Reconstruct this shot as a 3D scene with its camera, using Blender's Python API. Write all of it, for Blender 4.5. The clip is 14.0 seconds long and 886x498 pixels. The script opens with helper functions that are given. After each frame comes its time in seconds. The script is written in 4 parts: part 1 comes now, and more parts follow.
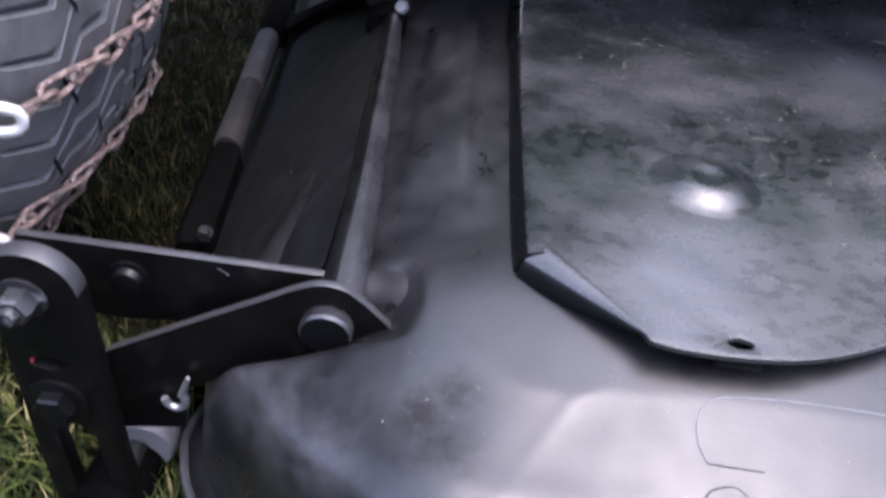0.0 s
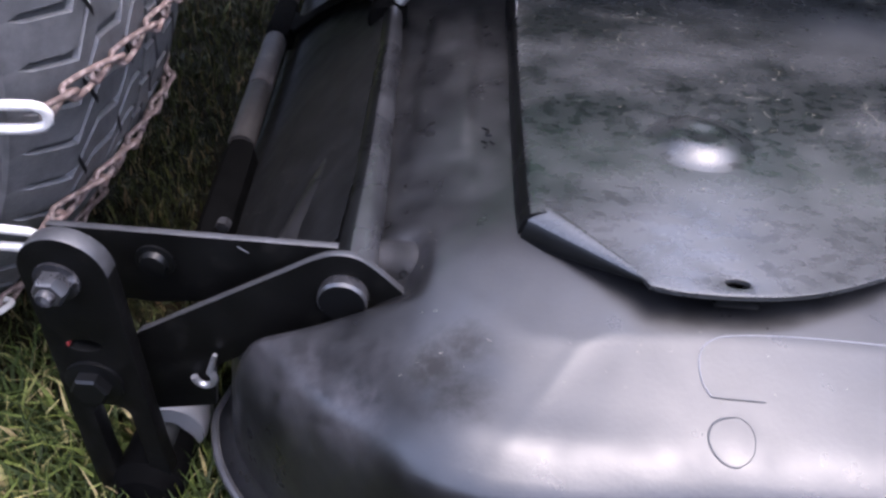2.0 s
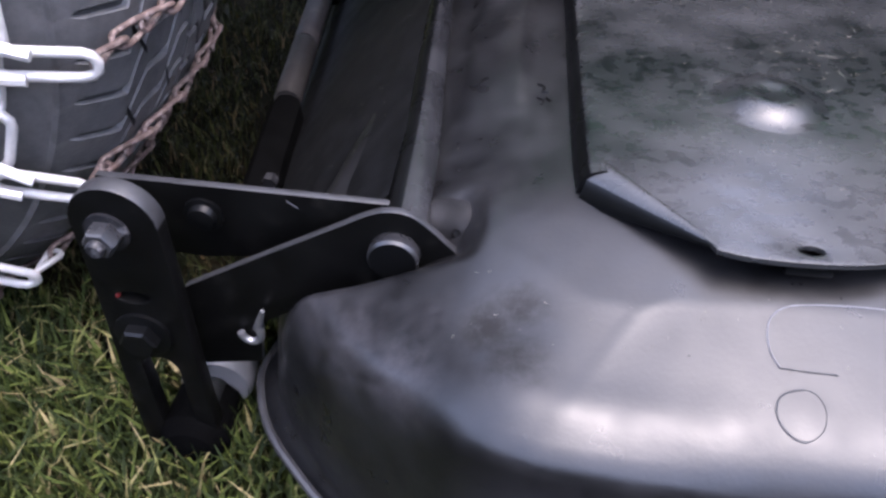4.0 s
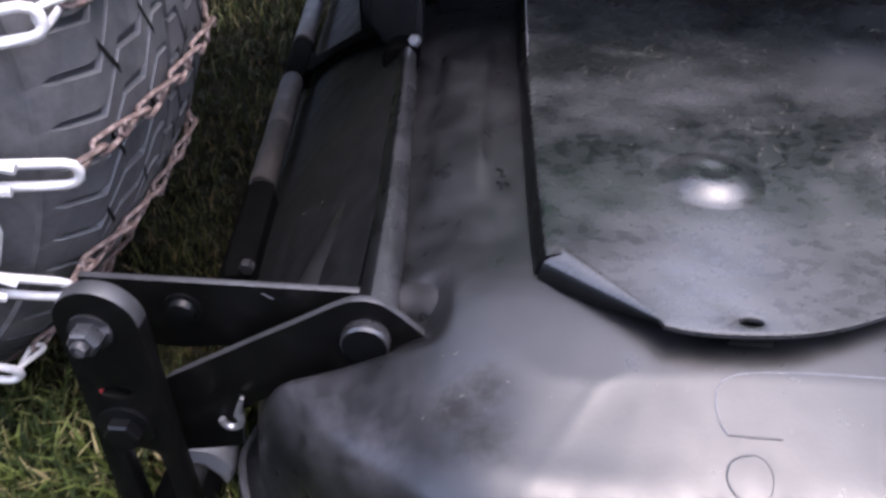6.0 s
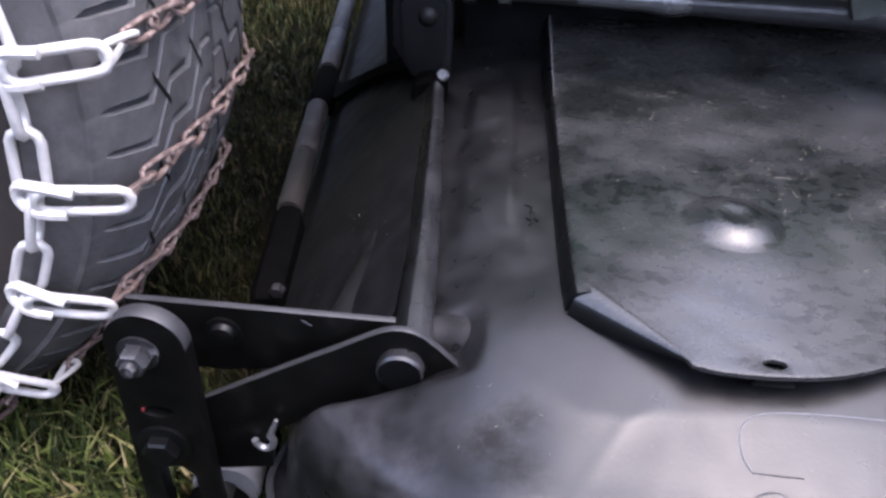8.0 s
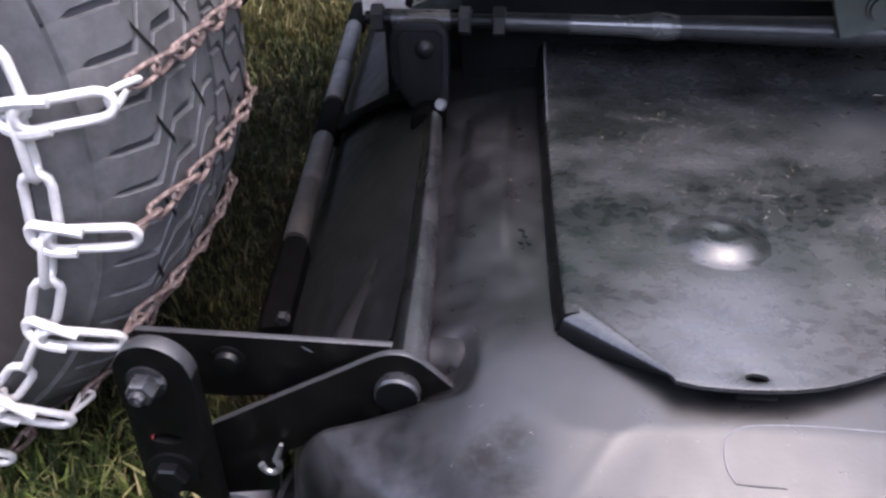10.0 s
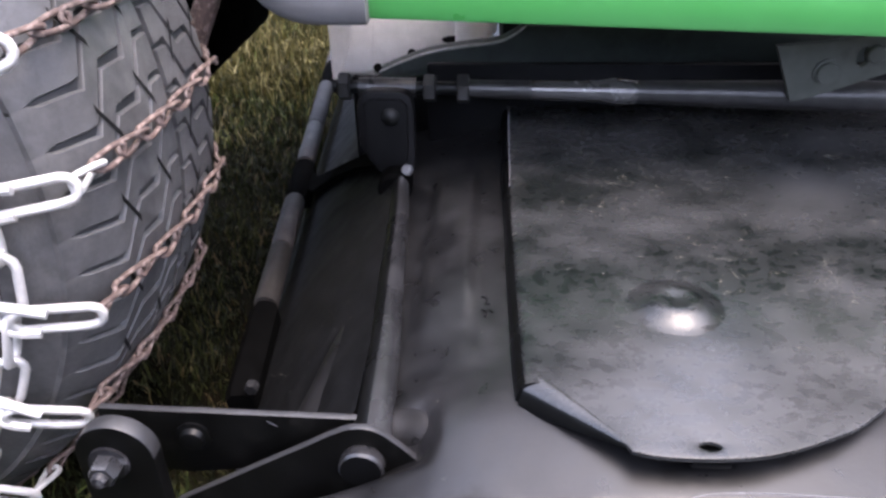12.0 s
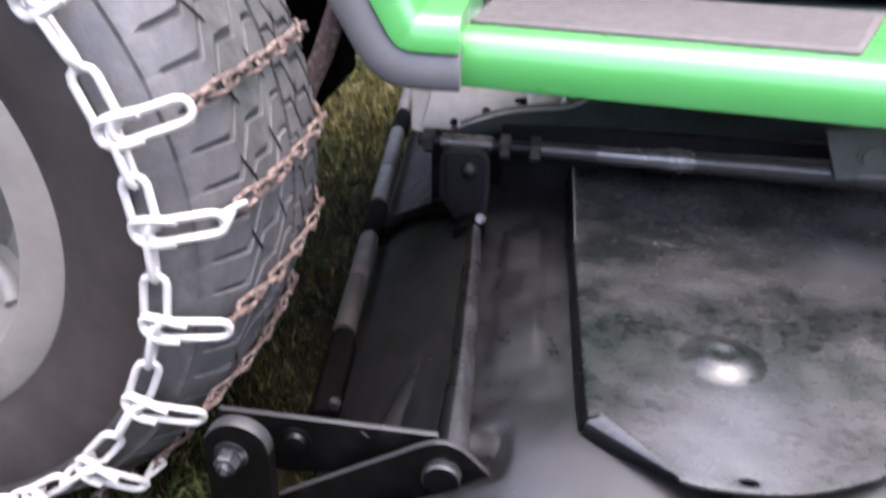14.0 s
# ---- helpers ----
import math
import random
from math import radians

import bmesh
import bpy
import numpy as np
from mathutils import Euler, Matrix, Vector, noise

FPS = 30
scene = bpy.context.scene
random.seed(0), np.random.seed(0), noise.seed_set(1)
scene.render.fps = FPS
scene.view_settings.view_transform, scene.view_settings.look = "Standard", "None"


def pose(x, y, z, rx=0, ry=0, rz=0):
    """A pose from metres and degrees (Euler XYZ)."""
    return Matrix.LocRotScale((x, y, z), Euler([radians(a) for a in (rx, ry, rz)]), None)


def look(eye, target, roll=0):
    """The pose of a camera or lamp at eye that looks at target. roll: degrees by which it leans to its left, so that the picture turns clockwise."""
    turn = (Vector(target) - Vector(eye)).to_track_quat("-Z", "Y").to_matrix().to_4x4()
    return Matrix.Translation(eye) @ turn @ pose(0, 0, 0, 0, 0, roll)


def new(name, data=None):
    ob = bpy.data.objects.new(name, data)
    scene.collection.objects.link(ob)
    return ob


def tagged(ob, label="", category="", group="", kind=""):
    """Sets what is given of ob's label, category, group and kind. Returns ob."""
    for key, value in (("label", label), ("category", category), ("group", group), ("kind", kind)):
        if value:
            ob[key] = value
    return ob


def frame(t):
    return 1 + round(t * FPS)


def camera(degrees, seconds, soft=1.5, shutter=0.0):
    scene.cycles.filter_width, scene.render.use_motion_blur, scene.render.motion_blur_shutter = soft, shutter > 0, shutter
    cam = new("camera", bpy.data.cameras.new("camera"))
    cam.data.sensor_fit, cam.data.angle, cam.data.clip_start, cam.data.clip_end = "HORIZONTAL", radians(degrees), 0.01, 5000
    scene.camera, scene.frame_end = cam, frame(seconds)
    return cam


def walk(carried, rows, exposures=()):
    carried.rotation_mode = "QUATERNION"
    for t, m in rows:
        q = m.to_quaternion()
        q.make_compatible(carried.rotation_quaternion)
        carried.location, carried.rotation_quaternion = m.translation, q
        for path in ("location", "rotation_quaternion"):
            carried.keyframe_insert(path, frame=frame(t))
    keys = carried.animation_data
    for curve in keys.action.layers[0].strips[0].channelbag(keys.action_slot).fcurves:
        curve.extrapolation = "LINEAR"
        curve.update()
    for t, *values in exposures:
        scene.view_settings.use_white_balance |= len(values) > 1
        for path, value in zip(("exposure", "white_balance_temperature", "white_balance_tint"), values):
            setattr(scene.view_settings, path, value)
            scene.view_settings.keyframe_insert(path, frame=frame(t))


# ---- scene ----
cam = camera(60.0, 14.0, soft=2.7, shutter=0.5)
PATH = [
    (0, (-0.02802, -0.25175, 0.37658), (-0.03772, 0.44081, -0.19811), 6.54),
    (0.5, (-0.03559, -0.25701, 0.39557), (-0.03734, 0.46176, -0.14606), 6.08),
    (1, (-0.04723, -0.26643, 0.39882), (-0.07432, 0.45702, -0.13587), 4.97),
    (1.5, (-0.03599, -0.26965, 0.37635), (-0.11313, 0.43486, -0.17837), 2.94),
    (2, (-0.02096, -0.27468, 0.37321), (-0.05364, 0.42057, -0.19738), 2.11),
    (2.5, (-0.02424, -0.27047, 0.37378), (-0.05372, 0.41449, -0.20928), 1.64),
    (3, (-0.03200, -0.27052, 0.37122), (-0.06227, 0.40083, -0.22742), 2.07),
    (5.3, (-0.02509, -0.26715, 0.36016), (-0.14653, 0.39082, -0.24178), -0.89),
    (5.5, (-0.02796, -0.27805, 0.37312), (-0.12972, 0.38416, -0.22782), -2.01),
    (6, (-0.02155, -0.27588, 0.38698), (-0.07566, 0.43336, -0.16443), -0.30),
    (6.5, (-0.03086, -0.28373, 0.39250), (-0.06596, 0.43876, -0.14302), 1.75),
    (7, (-0.03282, -0.28464, 0.39023), (-0.06830, 0.43822, -0.14476), 1.75),
    (7.5, (-0.03178, -0.28402, 0.38846), (-0.08419, 0.43193, -0.15438), 0.75),
    (8, (-0.03786, -0.28551, 0.40170), (-0.09320, 0.43770, -0.13112), 1.45),
    (10.5, (-0.01665, -0.29708, 0.41253), (-0.09268, 0.44475, -0.09137), -1.84),
    (11, (-0.01106, -0.29786, 0.41437), (-0.07679, 0.45080, -0.08080), -2.36),
    (11.5, (-0.01093, -0.29706, 0.41831), (-0.07655, 0.45509, -0.07155), -2.42),
    (12, (-0.01305, -0.29392, 0.42844), (-0.07139, 0.47270, -0.03941), -1.33),
    (12.5, (-0.01234, -0.29354, 0.42869), (-0.06993, 0.47918, -0.02910), -0.86),
    (13, (-0.01447, -0.29679, 0.42698), (-0.07248, 0.47897, -0.02561), -0.95),
    (13.5, (-0.02092, -0.30835, 0.43498), (-0.06897, 0.47033, -0.01374), 1.53),
    (13.8, (-0.03991, -0.34208, 0.45293), (-0.12100, 0.43298, 0.00270), 1.39),
    (14, (-0.03576, -0.35151, 0.46543), (-0.13875, 0.43275, 0.03608), 1.13),
]
walk(cam, [(t, look(eye, target, roll)) for t, eye, target, roll in PATH], [(0.0, 3.58, 5970, 19), (1.0, 3.55, 5980, 19), (2.0, 3.58, 5980, 19), (3.0, 3.45, 5980, 19), (5.5, 3.37, 6080, 19), (6.5, 3.44, 6110, 19), (8.0, 3.38, 6140, 19), (10.5, 3.47, 6350, 18), (13.0, 3.66, 6570, 16), (14.0, 3.78, 6580, 16)])

# ---- light ----
world = bpy.data.worlds.new("world")
scene.world = world
world.use_nodes = True
wn = world.node_tree.nodes
sky = wn.new("ShaderNodeTexSky")
sky.sky_type = "NISHITA"
sky.sun_disc = False
sky.sun_elevation = radians(76)
sky.sun_rotation = radians(113)
sky.air_density = 0.6
sky.dust_density = 3.0
sky.ozone_density = 1.0
world.node_tree.links.new(sky.outputs["Color"], wn["Background"].inputs["Color"])
wn["Background"].inputs["Strength"].default_value = 0.15

sun_data = bpy.data.lights.new("sun", "SUN")
sun_data.energy = 0.50
sun_data.angle = radians(176)
sun_data.color = (1.0, 0.96, 0.92)
sun = new("sun", sun_data)
sun.matrix_world = look((0.64, -0.27, 2.80), (0, 0, 0))

# ---- materials ----
def mat(name, base, rough=0.5, metal=0.0, grain=60.0, vary=0.15, bump=0.05, bump_scale=200.0, spots=None,
        spot_scale=20.0, spot_at=0.6, spot_soft=0.1, rough_vary=0.1, coat=0.0, per_object=0.0, aniso=None, spec=0.5,
        spot_detail=8.0):
    """A surface with colour variation at two scales, stains of a second colour, and fine relief."""
    m = bpy.data.materials.new(name)
    m.use_nodes = True
    nt = m.node_tree
    n, lk = nt.nodes, nt.links
    b = n["Principled BSDF"]
    tc = n.new("ShaderNodeTexCoord")
    src = tc.outputs["Object"]
    if aniso:
        mp = n.new("ShaderNodeMapping")
        mp.inputs["Scale"].default_value = aniso
        lk.new(src, mp.inputs["Vector"])
        src = mp.outputs["Vector"]

    def tex(scale, detail=4.0, rough_=0.6):
        t = n.new("ShaderNodeTexNoise")
        t.inputs["Scale"].default_value = scale
        t.inputs["Detail"].default_value = detail
        t.inputs["Roughness"].default_value = rough_
        lk.new(src, t.inputs["Vector"])
        return t.outputs["Fac"]

    def ramp(fac, lo, hi, a, c):
        r = n.new("ShaderNodeMapRange")
        r.inputs["From Min"].default_value, r.inputs["From Max"].default_value = lo, hi
        r.inputs["To Min"].default_value, r.inputs["To Max"].default_value = a, c
        lk.new(fac, r.inputs["Value"])
        return r.outputs["Result"]

    def mix(fac, a, c):
        x = n.new("ShaderNodeMix")
        x.data_type = "RGBA"
        lk.new(fac, x.inputs[0])
        for k, v in ((6, a), (7, c)):
            if isinstance(v, tuple):
                x.inputs[k].default_value = (*v, 1)
            else:
                lk.new(v, x.inputs[k])
        return x.outputs[2]

    dark = tuple(c * (1 - vary) for c in base)
    lite = tuple(min(1, c * (1 + vary)) for c in base)
    col = mix(ramp(tex(grain), 0.3, 0.7, 0, 1), dark, lite)
    wide = ramp(tex(grain / 7, 3.0), 0.3, 0.7, 0.0, 0.5)
    col = mix(wide, col, tuple(c * (1 - vary * 0.8) for c in base))
    if spots:
        col = mix(ramp(tex(spot_scale, spot_detail, 0.66), spot_at, spot_at + spot_soft, 0, 1), col, spots)
    if per_object:
        info = n.new("ShaderNodeObjectInfo")
        hsv = n.new("ShaderNodeHueSaturation")
        lk.new(ramp(info.outputs["Random"], 0, 1, 1 - per_object, 1 + per_object), hsv.inputs["Value"])
        lk.new(col, hsv.inputs["Color"])
        col = hsv.outputs["Color"]
    lk.new(col, b.inputs["Base Color"])
    lk.new(ramp(tex(grain * 0.6), 0.3, 0.7, max(0.02, rough - rough_vary), min(1, rough + rough_vary)), b.inputs["Roughness"])
    b.inputs["Metallic"].default_value = metal
    b.inputs["Specular IOR Level"].default_value = spec
    b.inputs["Coat Weight"].default_value = coat
    b.inputs["Coat Roughness"].default_value = 0.27
    if bump:
        bp = n.new("ShaderNodeBump")
        bp.inputs["Strength"].default_value = bump
        bp.inputs["Distance"].default_value = 0.002
        lk.new(tex(bump_scale, 3.0), bp.inputs["Height"])
        lk.new(bp.outputs["Normal"], b.inputs["Normal"])
    return m


PAINT = mat("black_deck_paint", (0.0035, 0.0035, 0.0038), 0.34, 0, 90, 0.45, 0.045, 420, (0.0080, 0.0079, 0.0084), 34, 0.42, 0.36, 0.09, spec=0.44, spot_detail=3.0)
COVER = mat("black_cover_paint", (0.0036, 0.0045, 0.0044), 0.29, 0, 240, 0.6, 0.05, 300, (0.030, 0.030, 0.0305), 14, 0.40, 0.34, 0.11, aniso=(0.8, 1.0, 1), spot_detail=2.0)
BRACKET = mat("black_bracket_paint", (0.0018, 0.0018, 0.0017), 0.42, 0, 80, 0.35, 0.08, 500, (0.0070, 0.0067, 0.0061), 60, 0.56, 0.2, spec=0.10)
FLAP = mat("matt_black_flap", (0.0020, 0.0021, 0.0023), 0.60, 0, 70, 0.4, 0.15, 400, (0.0048, 0.0050, 0.0056), 60, 0.46, 0.3, spec=0.12)
# near-black without gloss: the shade on black parts put into the colour
SHADED_RUBBER = mat("shaded_black_rubber", (0.0012, 0.0012, 0.0012), 0.9, 0, 70, 0.4, 0.1, 400, spec=0.015)
EDGE = mat("pale_cut_edge", (0.018, 0.018, 0.0195), 0.42, 0, 120, 0.3, 0.1, 600, (0.012, 0.012, 0.012), 70, 0.52, 0.15)
DUSTY = mat("dusty_bar_paint", (0.0080, 0.0080, 0.0088), 0.30, 0, 60, 0.3, 0.06, 500, (0.020, 0.020, 0.0215), 24, 0.46, 0.25)
DUST = mat("dust_on_black_steel", (0.0058, 0.0057, 0.0061), 0.65, 0, 60, 0.45, 0.12, 500, (0.013, 0.0127, 0.0136), 60, 0.48, 0.22, spec=0.14)
DARK = mat("dark_chassis_steel", (0.004, 0.0045, 0.0045), 0.5, 0, 60, 0.35, 0.08, 300, (0.008, 0.008, 0.007), 40, 0.6, 0.2, spec=0.2)
OLIVE = mat("dull_olive_steel", (0.075, 0.082, 0.070), 0.5, 0.2, 90, 0.2, 0.08, 400, (0.04, 0.04, 0.035), 50, 0.6, 0.2)
STEEL = mat("bare_steel", (0.26, 0.26, 0.27), 0.38, 0.85, 150, 0.25, 0.06, 600, (0.16, 0.13, 0.11), 90, 0.58, 0.15)
SHAFT = mat("drawn_steel_shaft", (0.044, 0.043, 0.042), 0.36, 0.55, 120, 0.25, 0.05, 500, (0.05, 0.05, 0.05), 40, 0.6, 0.15)
ZINC = mat("galvanised_steel", (0.48, 0.462, 0.436), 0.45, 0.35, 220, 0.15, 0.15, 700, (0.30, 0.25, 0.21), 150, 0.66, 0.1, per_object=0.08)
RUST = mat("rusty_steel", (0.068, 0.043, 0.035), 0.75, 0.15, 300, 0.35, 0.4, 900, (0.22, 0.17, 0.148), 160, 0.52, 0.15, per_object=0.25)
RUBBER = mat("tyre_rubber", (0.012, 0.012, 0.0125), 0.66, 0, 60, 0.2, 0.15, 500, (0.028, 0.027, 0.026), 25, 0.5, 0.3)
WALL = mat("tyre_sidewall_rubber", (0.023, 0.0185, 0.0160), 0.68, 0, 40, 0.25, 0.12, 400, (0.036, 0.030, 0.026), 22, 0.55, 0.2, spec=0.28)
LUG = mat("tyre_lug_rubber", (0.055, 0.054, 0.0535), 0.46, 0, 70, 0.4, 0.2, 500, (0.084, 0.081, 0.077), 30, 0.52, 0.2, per_object=0.10)
WINDOW_SHADE = mat("shaded_disc_paint", (0.105, 0.098, 0.088), 0.5, 0, 50, 0.25, 0.08, 300, (0.05, 0.042, 0.033), 30, 0.6, 0.2, spec=0.3)
RIM = mat("pale_rim_paint", (0.15, 0.137, 0.118), 0.5, 0, 40, 0.15, 0.08, 300, (0.06, 0.05, 0.04), 18, 0.6, 0.15)
GREEN = mat("green_paint", (0.042, 0.215, 0.050), 0.34, 0, 25, 0.06, 0.02, 300, coat=0.45)
GREY = mat("grey_plastic", (0.085, 0.084, 0.085), 0.6, 0, 60, 0.1, 0.1, 800, (0.10, 0.099, 0.10), 12, 0.5, 0.3)
MAT = mat("grey_rubber_mat", (0.062, 0.056, 0.054), 0.85, 0, 120, 0.2, 0.3, 600, (0.045, 0.04, 0.037), 30, 0.55, 0.2)
ALU = mat("cast_aluminium", (0.75, 0.74, 0.73), 0.5, 0.0, 60, 0.12, 0.15, 300, (0.42, 0.40, 0.38), 14, 0.58, 0.2)
ROLLER = mat("pale_roller_plastic", (0.027, 0.024, 0.023), 0.62, 0, 40, 0.25, 0.1, 400, (0.065, 0.056, 0.050), 22, 0.52, 0.2, spec=0.22)
DARK_ROLLER = mat("darker_roller_plastic", (0.0125, 0.0112, 0.0105), 0.62, 0, 40, 0.3, 0.1, 400, (0.032, 0.028, 0.025), 22, 0.54, 0.2, spec=0.2)
BLACKP = mat("black_plastic", (0.0035, 0.0035, 0.004), 0.45, 0, 60, 0.2, 0.08, 500, spec=0.22)
DECAL = mat("clear_decal_edge", (0.085, 0.085, 0.09), 0.35, 0, 200, 0.3, 0.05, 600)
DULL = mat("dirt_line", (0.018, 0.018, 0.018), 0.6, 0, 200, 0.3, 0.05, 600)
SCUFF = mat("scuffed_nut_paint", (0.008, 0.008, 0.009), 0.45, 0, 150, 0.3, 0.2, 600, (0.085, 0.083, 0.086), 130, 0.54, 0.12, spec=0.2)
BRIGHT_STEEL = mat("bright_shaft_steel", (0.125, 0.121, 0.117), 0.25, 0.65, 60, 0.2, 0.03, 400)
HEDGE = mat("unseen_hedge_leaves", (0.022, 0.036, 0.012), 0.8, 0, 9, 0.6, 0.0, 20, (0.006, 0.010, 0.004), 5, 0.45, 0.2, spec=0.15)
RED = mat("red_paint_fleck", (0.11, 0.008, 0.008), 0.5, 0, 200, 0.2, 0.05)
BLACK_SHADE = mat("black_paint_and_shade", (0.002, 0.0021, 0.0022), 0.32, 0, 60, 0.3, 0.03, 300, spec=0.16)
GROOVE = mat("tyre_sipe", (0.005, 0.005, 0.005), 0.8, 0, 60, 0.2, 0.0, spec=0.1)
RAIL = mat("grey_green_frame_paint", (0.030, 0.038, 0.035), 0.5, 0, 50, 0.25, 0.05, 300, (0.010, 0.012, 0.011), 18, 0.5, 0.2, spec=0.3)
LIP = mat("worn_pale_edge", (0.30, 0.29, 0.28), 0.45, 0.3, 200, 0.25, 0.1, 500, (0.12, 0.11, 0.10), 60, 0.55, 0.15)
SOIL = mat("lawn_soil", (0.0042, 0.0040, 0.0020), 0.95, 0, 60, 0.6, 0.8, 160, (0.0075, 0.0052, 0.0028), 26, 0.5, 0.2, spec=0.02)
CLIP = mat("dry_clippings", (0.125, 0.115, 0.088), 0.8, 0, 200, 0.3, 0.1, 300)


def blotch(m, spots, colour, spec, rough):
    """Uneven matt patches: (centre, radius, strength) each, broken up by noise."""
    nt = m.node_tree
    n, lk = nt.nodes, nt.links
    b = n["Principled BSDF"]
    tc = n.new("ShaderNodeTexCoord")
    grit = n.new("ShaderNodeTexNoise")
    grit.inputs["Scale"].default_value = 190
    grit.inputs["Detail"].default_value = 9
    grit.inputs["Roughness"].default_value = 0.72
    lk.new(tc.outputs["Object"], grit.inputs["Vector"])

    def math_(op, a, c):
        x = n.new("ShaderNodeMath")
        x.operation = op
        x.use_clamp = op != "SUBTRACT"
        for k, v in enumerate((a, c)):
            if isinstance(v, (int, float)):
                x.inputs[k].default_value = v
            else:
                lk.new(v, x.inputs[k])
        return x.outputs[0]

    total = None
    for centre, radius, strength in spots:
        d = n.new("ShaderNodeVectorMath")
        d.operation = "DISTANCE"
        lk.new(tc.outputs["Object"], d.inputs[0])
        d.inputs[1].default_value = centre
        r = n.new("ShaderNodeMapRange")
        r.inputs["From Min"].default_value, r.inputs["From Max"].default_value = radius, radius * 0.1
        r.inputs["To Min"].default_value, r.inputs["To Max"].default_value = 0.0, strength
        lk.new(d.outputs["Value"], r.inputs["Value"])
        total = r.outputs["Result"] if total is None else math_("MAXIMUM", total, r.outputs["Result"])
    broken = math_("MULTIPLY", math_("SUBTRACT", math_("ADD", total, grit.outputs["Fac"]), 0.62), 2.6)
    broken = math_("MULTIPLY", broken, math_("MULTIPLY", total, 2.0))

    def blend(socket, to, kind):
        x = n.new("ShaderNodeMix")
        x.data_type = kind
        i, o = ((6, 7), 2) if kind == "RGBA" else ((2, 3), 0)
        if socket.is_linked:
            lk.new(socket.links[0].from_socket, x.inputs[i[0]])
        else:
            x.inputs[i[0]].default_value = socket.default_value
        x.inputs[i[1]].default_value = to
        lk.new(broken, x.inputs[0])
        lk.new(x.outputs[o], socket)

    blend(b.inputs["Base Color"], (*colour, 1), "RGBA")
    blend(b.inputs["Roughness"], rough, "FLOAT")
    blend(b.inputs["Specular IOR Level"], spec, "FLOAT")


# dark patches: smudges, then dirt with the arm's contact shadow painted in
blotch(PAINT, [((-0.022, -0.086, 0.145), 0.026, 0.44), ((-0.032, -0.070, 0.141), 0.024, 0.58), ((-0.020, -0.062, 0.147), 0.022, 0.48), ((-0.042, -0.026, 0.132), 0.024, 0.30),
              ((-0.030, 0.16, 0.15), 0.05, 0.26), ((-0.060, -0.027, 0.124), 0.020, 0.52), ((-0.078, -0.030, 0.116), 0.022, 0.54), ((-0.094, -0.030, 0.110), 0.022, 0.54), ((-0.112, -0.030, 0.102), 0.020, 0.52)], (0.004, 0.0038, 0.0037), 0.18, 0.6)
blotch(PAINT, [((-0.035, 0.0, 0.14), 0.050, 0.42), ((0.0, -0.130, 0.100), 0.060, 0.50), ((0.020, -0.045, 0.152), 0.060, 0.26), ((-0.043, 0.205, 0.153), 0.030, 0.42)], (0.015, 0.0147, 0.016), 0.38, 0.46)
blotch(PAINT, [((-0.106, -0.044, 0.107), 0.034, 0.46), ((-0.086, -0.062, 0.111), 0.036, 0.48), ((-0.062, -0.082, 0.119), 0.036, 0.46), ((-0.050, -0.060, 0.125), 0.030, 0.40)], (0.030, 0.0285, 0.031), 0.42, 0.42)
blotch(COVER, [((0.21, 0.21, 0.176), 0.09, 0.48), ((0.25, 0.30, 0.176), 0.07, 0.46)], (0.030, 0.030, 0.0305), 0.45, 0.36)


def grass_mat(name, low, mid, high, dry):
    m = mat(name, (0.07, 0.12, 0.018), 0.75, 0, 40, 0.3, 0.0, spec=0.12)
    nt = m.node_tree
    n, lk = nt.nodes, nt.links
    b = n["Principled BSDF"]
    g = n.new("ShaderNodeNewGeometry")
    r = n.new("ShaderNodeValToRGB")
    e = r.color_ramp.elements
    e[0].position, e[0].color = 0.0, (*low, 1)
    e[1].position, e[1].color = 1.0, (*dry, 1)
    k = r.color_ramp.elements.new(0.5)
    k.color = (*mid, 1)
    k = r.color_ramp.elements.new(0.82)
    k.color = (*high, 1)
    lk.new(g.outputs["Random Per Island"], r.inputs["Fac"])
    lk.new(r.outputs["Color"], b.inputs["Base Color"])
    return m


GRASS = grass_mat("grass_blades", (0.004, 0.007, 0.0015), (0.016, 0.0235, 0.0044), (0.048, 0.060, 0.012), (0.15, 0.12, 0.060))
# mossy brown, with the shade of tyre and deck put into the colour
MOSS_SHADED = grass_mat("mossy_shaded_grass_blades", (0.004, 0.0045, 0.0014), (0.010, 0.0125, 0.0030), (0.030, 0.032, 0.0085), (0.085, 0.058, 0.030))
HAY = grass_mat("dry_grass_blades", (0.010, 0.010, 0.002), (0.034, 0.030, 0.007), (0.085, 0.072, 0.020), (0.20, 0.175, 0.085))


# ---- building helpers ----
def finish(name, bm, material, smooth=35, mats=()):
    bmesh.ops.recalc_face_normals(bm, faces=bm.faces)
    me = bpy.data.meshes.new(name)
    bm.to_mesh(me)
    bm.free()
    me.materials.append(material)
    for x in mats:
        me.materials.append(x)
    if smooth:
        me.polygons.foreach_set("use_smooth", [True] * len(me.polygons))
        me.set_sharp_from_angle(angle=radians(smooth))
    return me


def part(name, bm, material, parent, label="", smooth=35):
    ob = new(name, finish(name, bm, material, smooth))
    ob.parent = parent
    if label:
        ob["label"] = label
    return ob


def pale_edges(ob, front=0.7, rim=lambda c: True):
    """Paints cut edges of a plate facing along y paler, as lit from above."""
    ob.data.materials.append(EDGE)
    for p in ob.data.polygons:
        if abs(p.normal.y) < front and rim(p.center):
            p.material_index = 1
    return ob


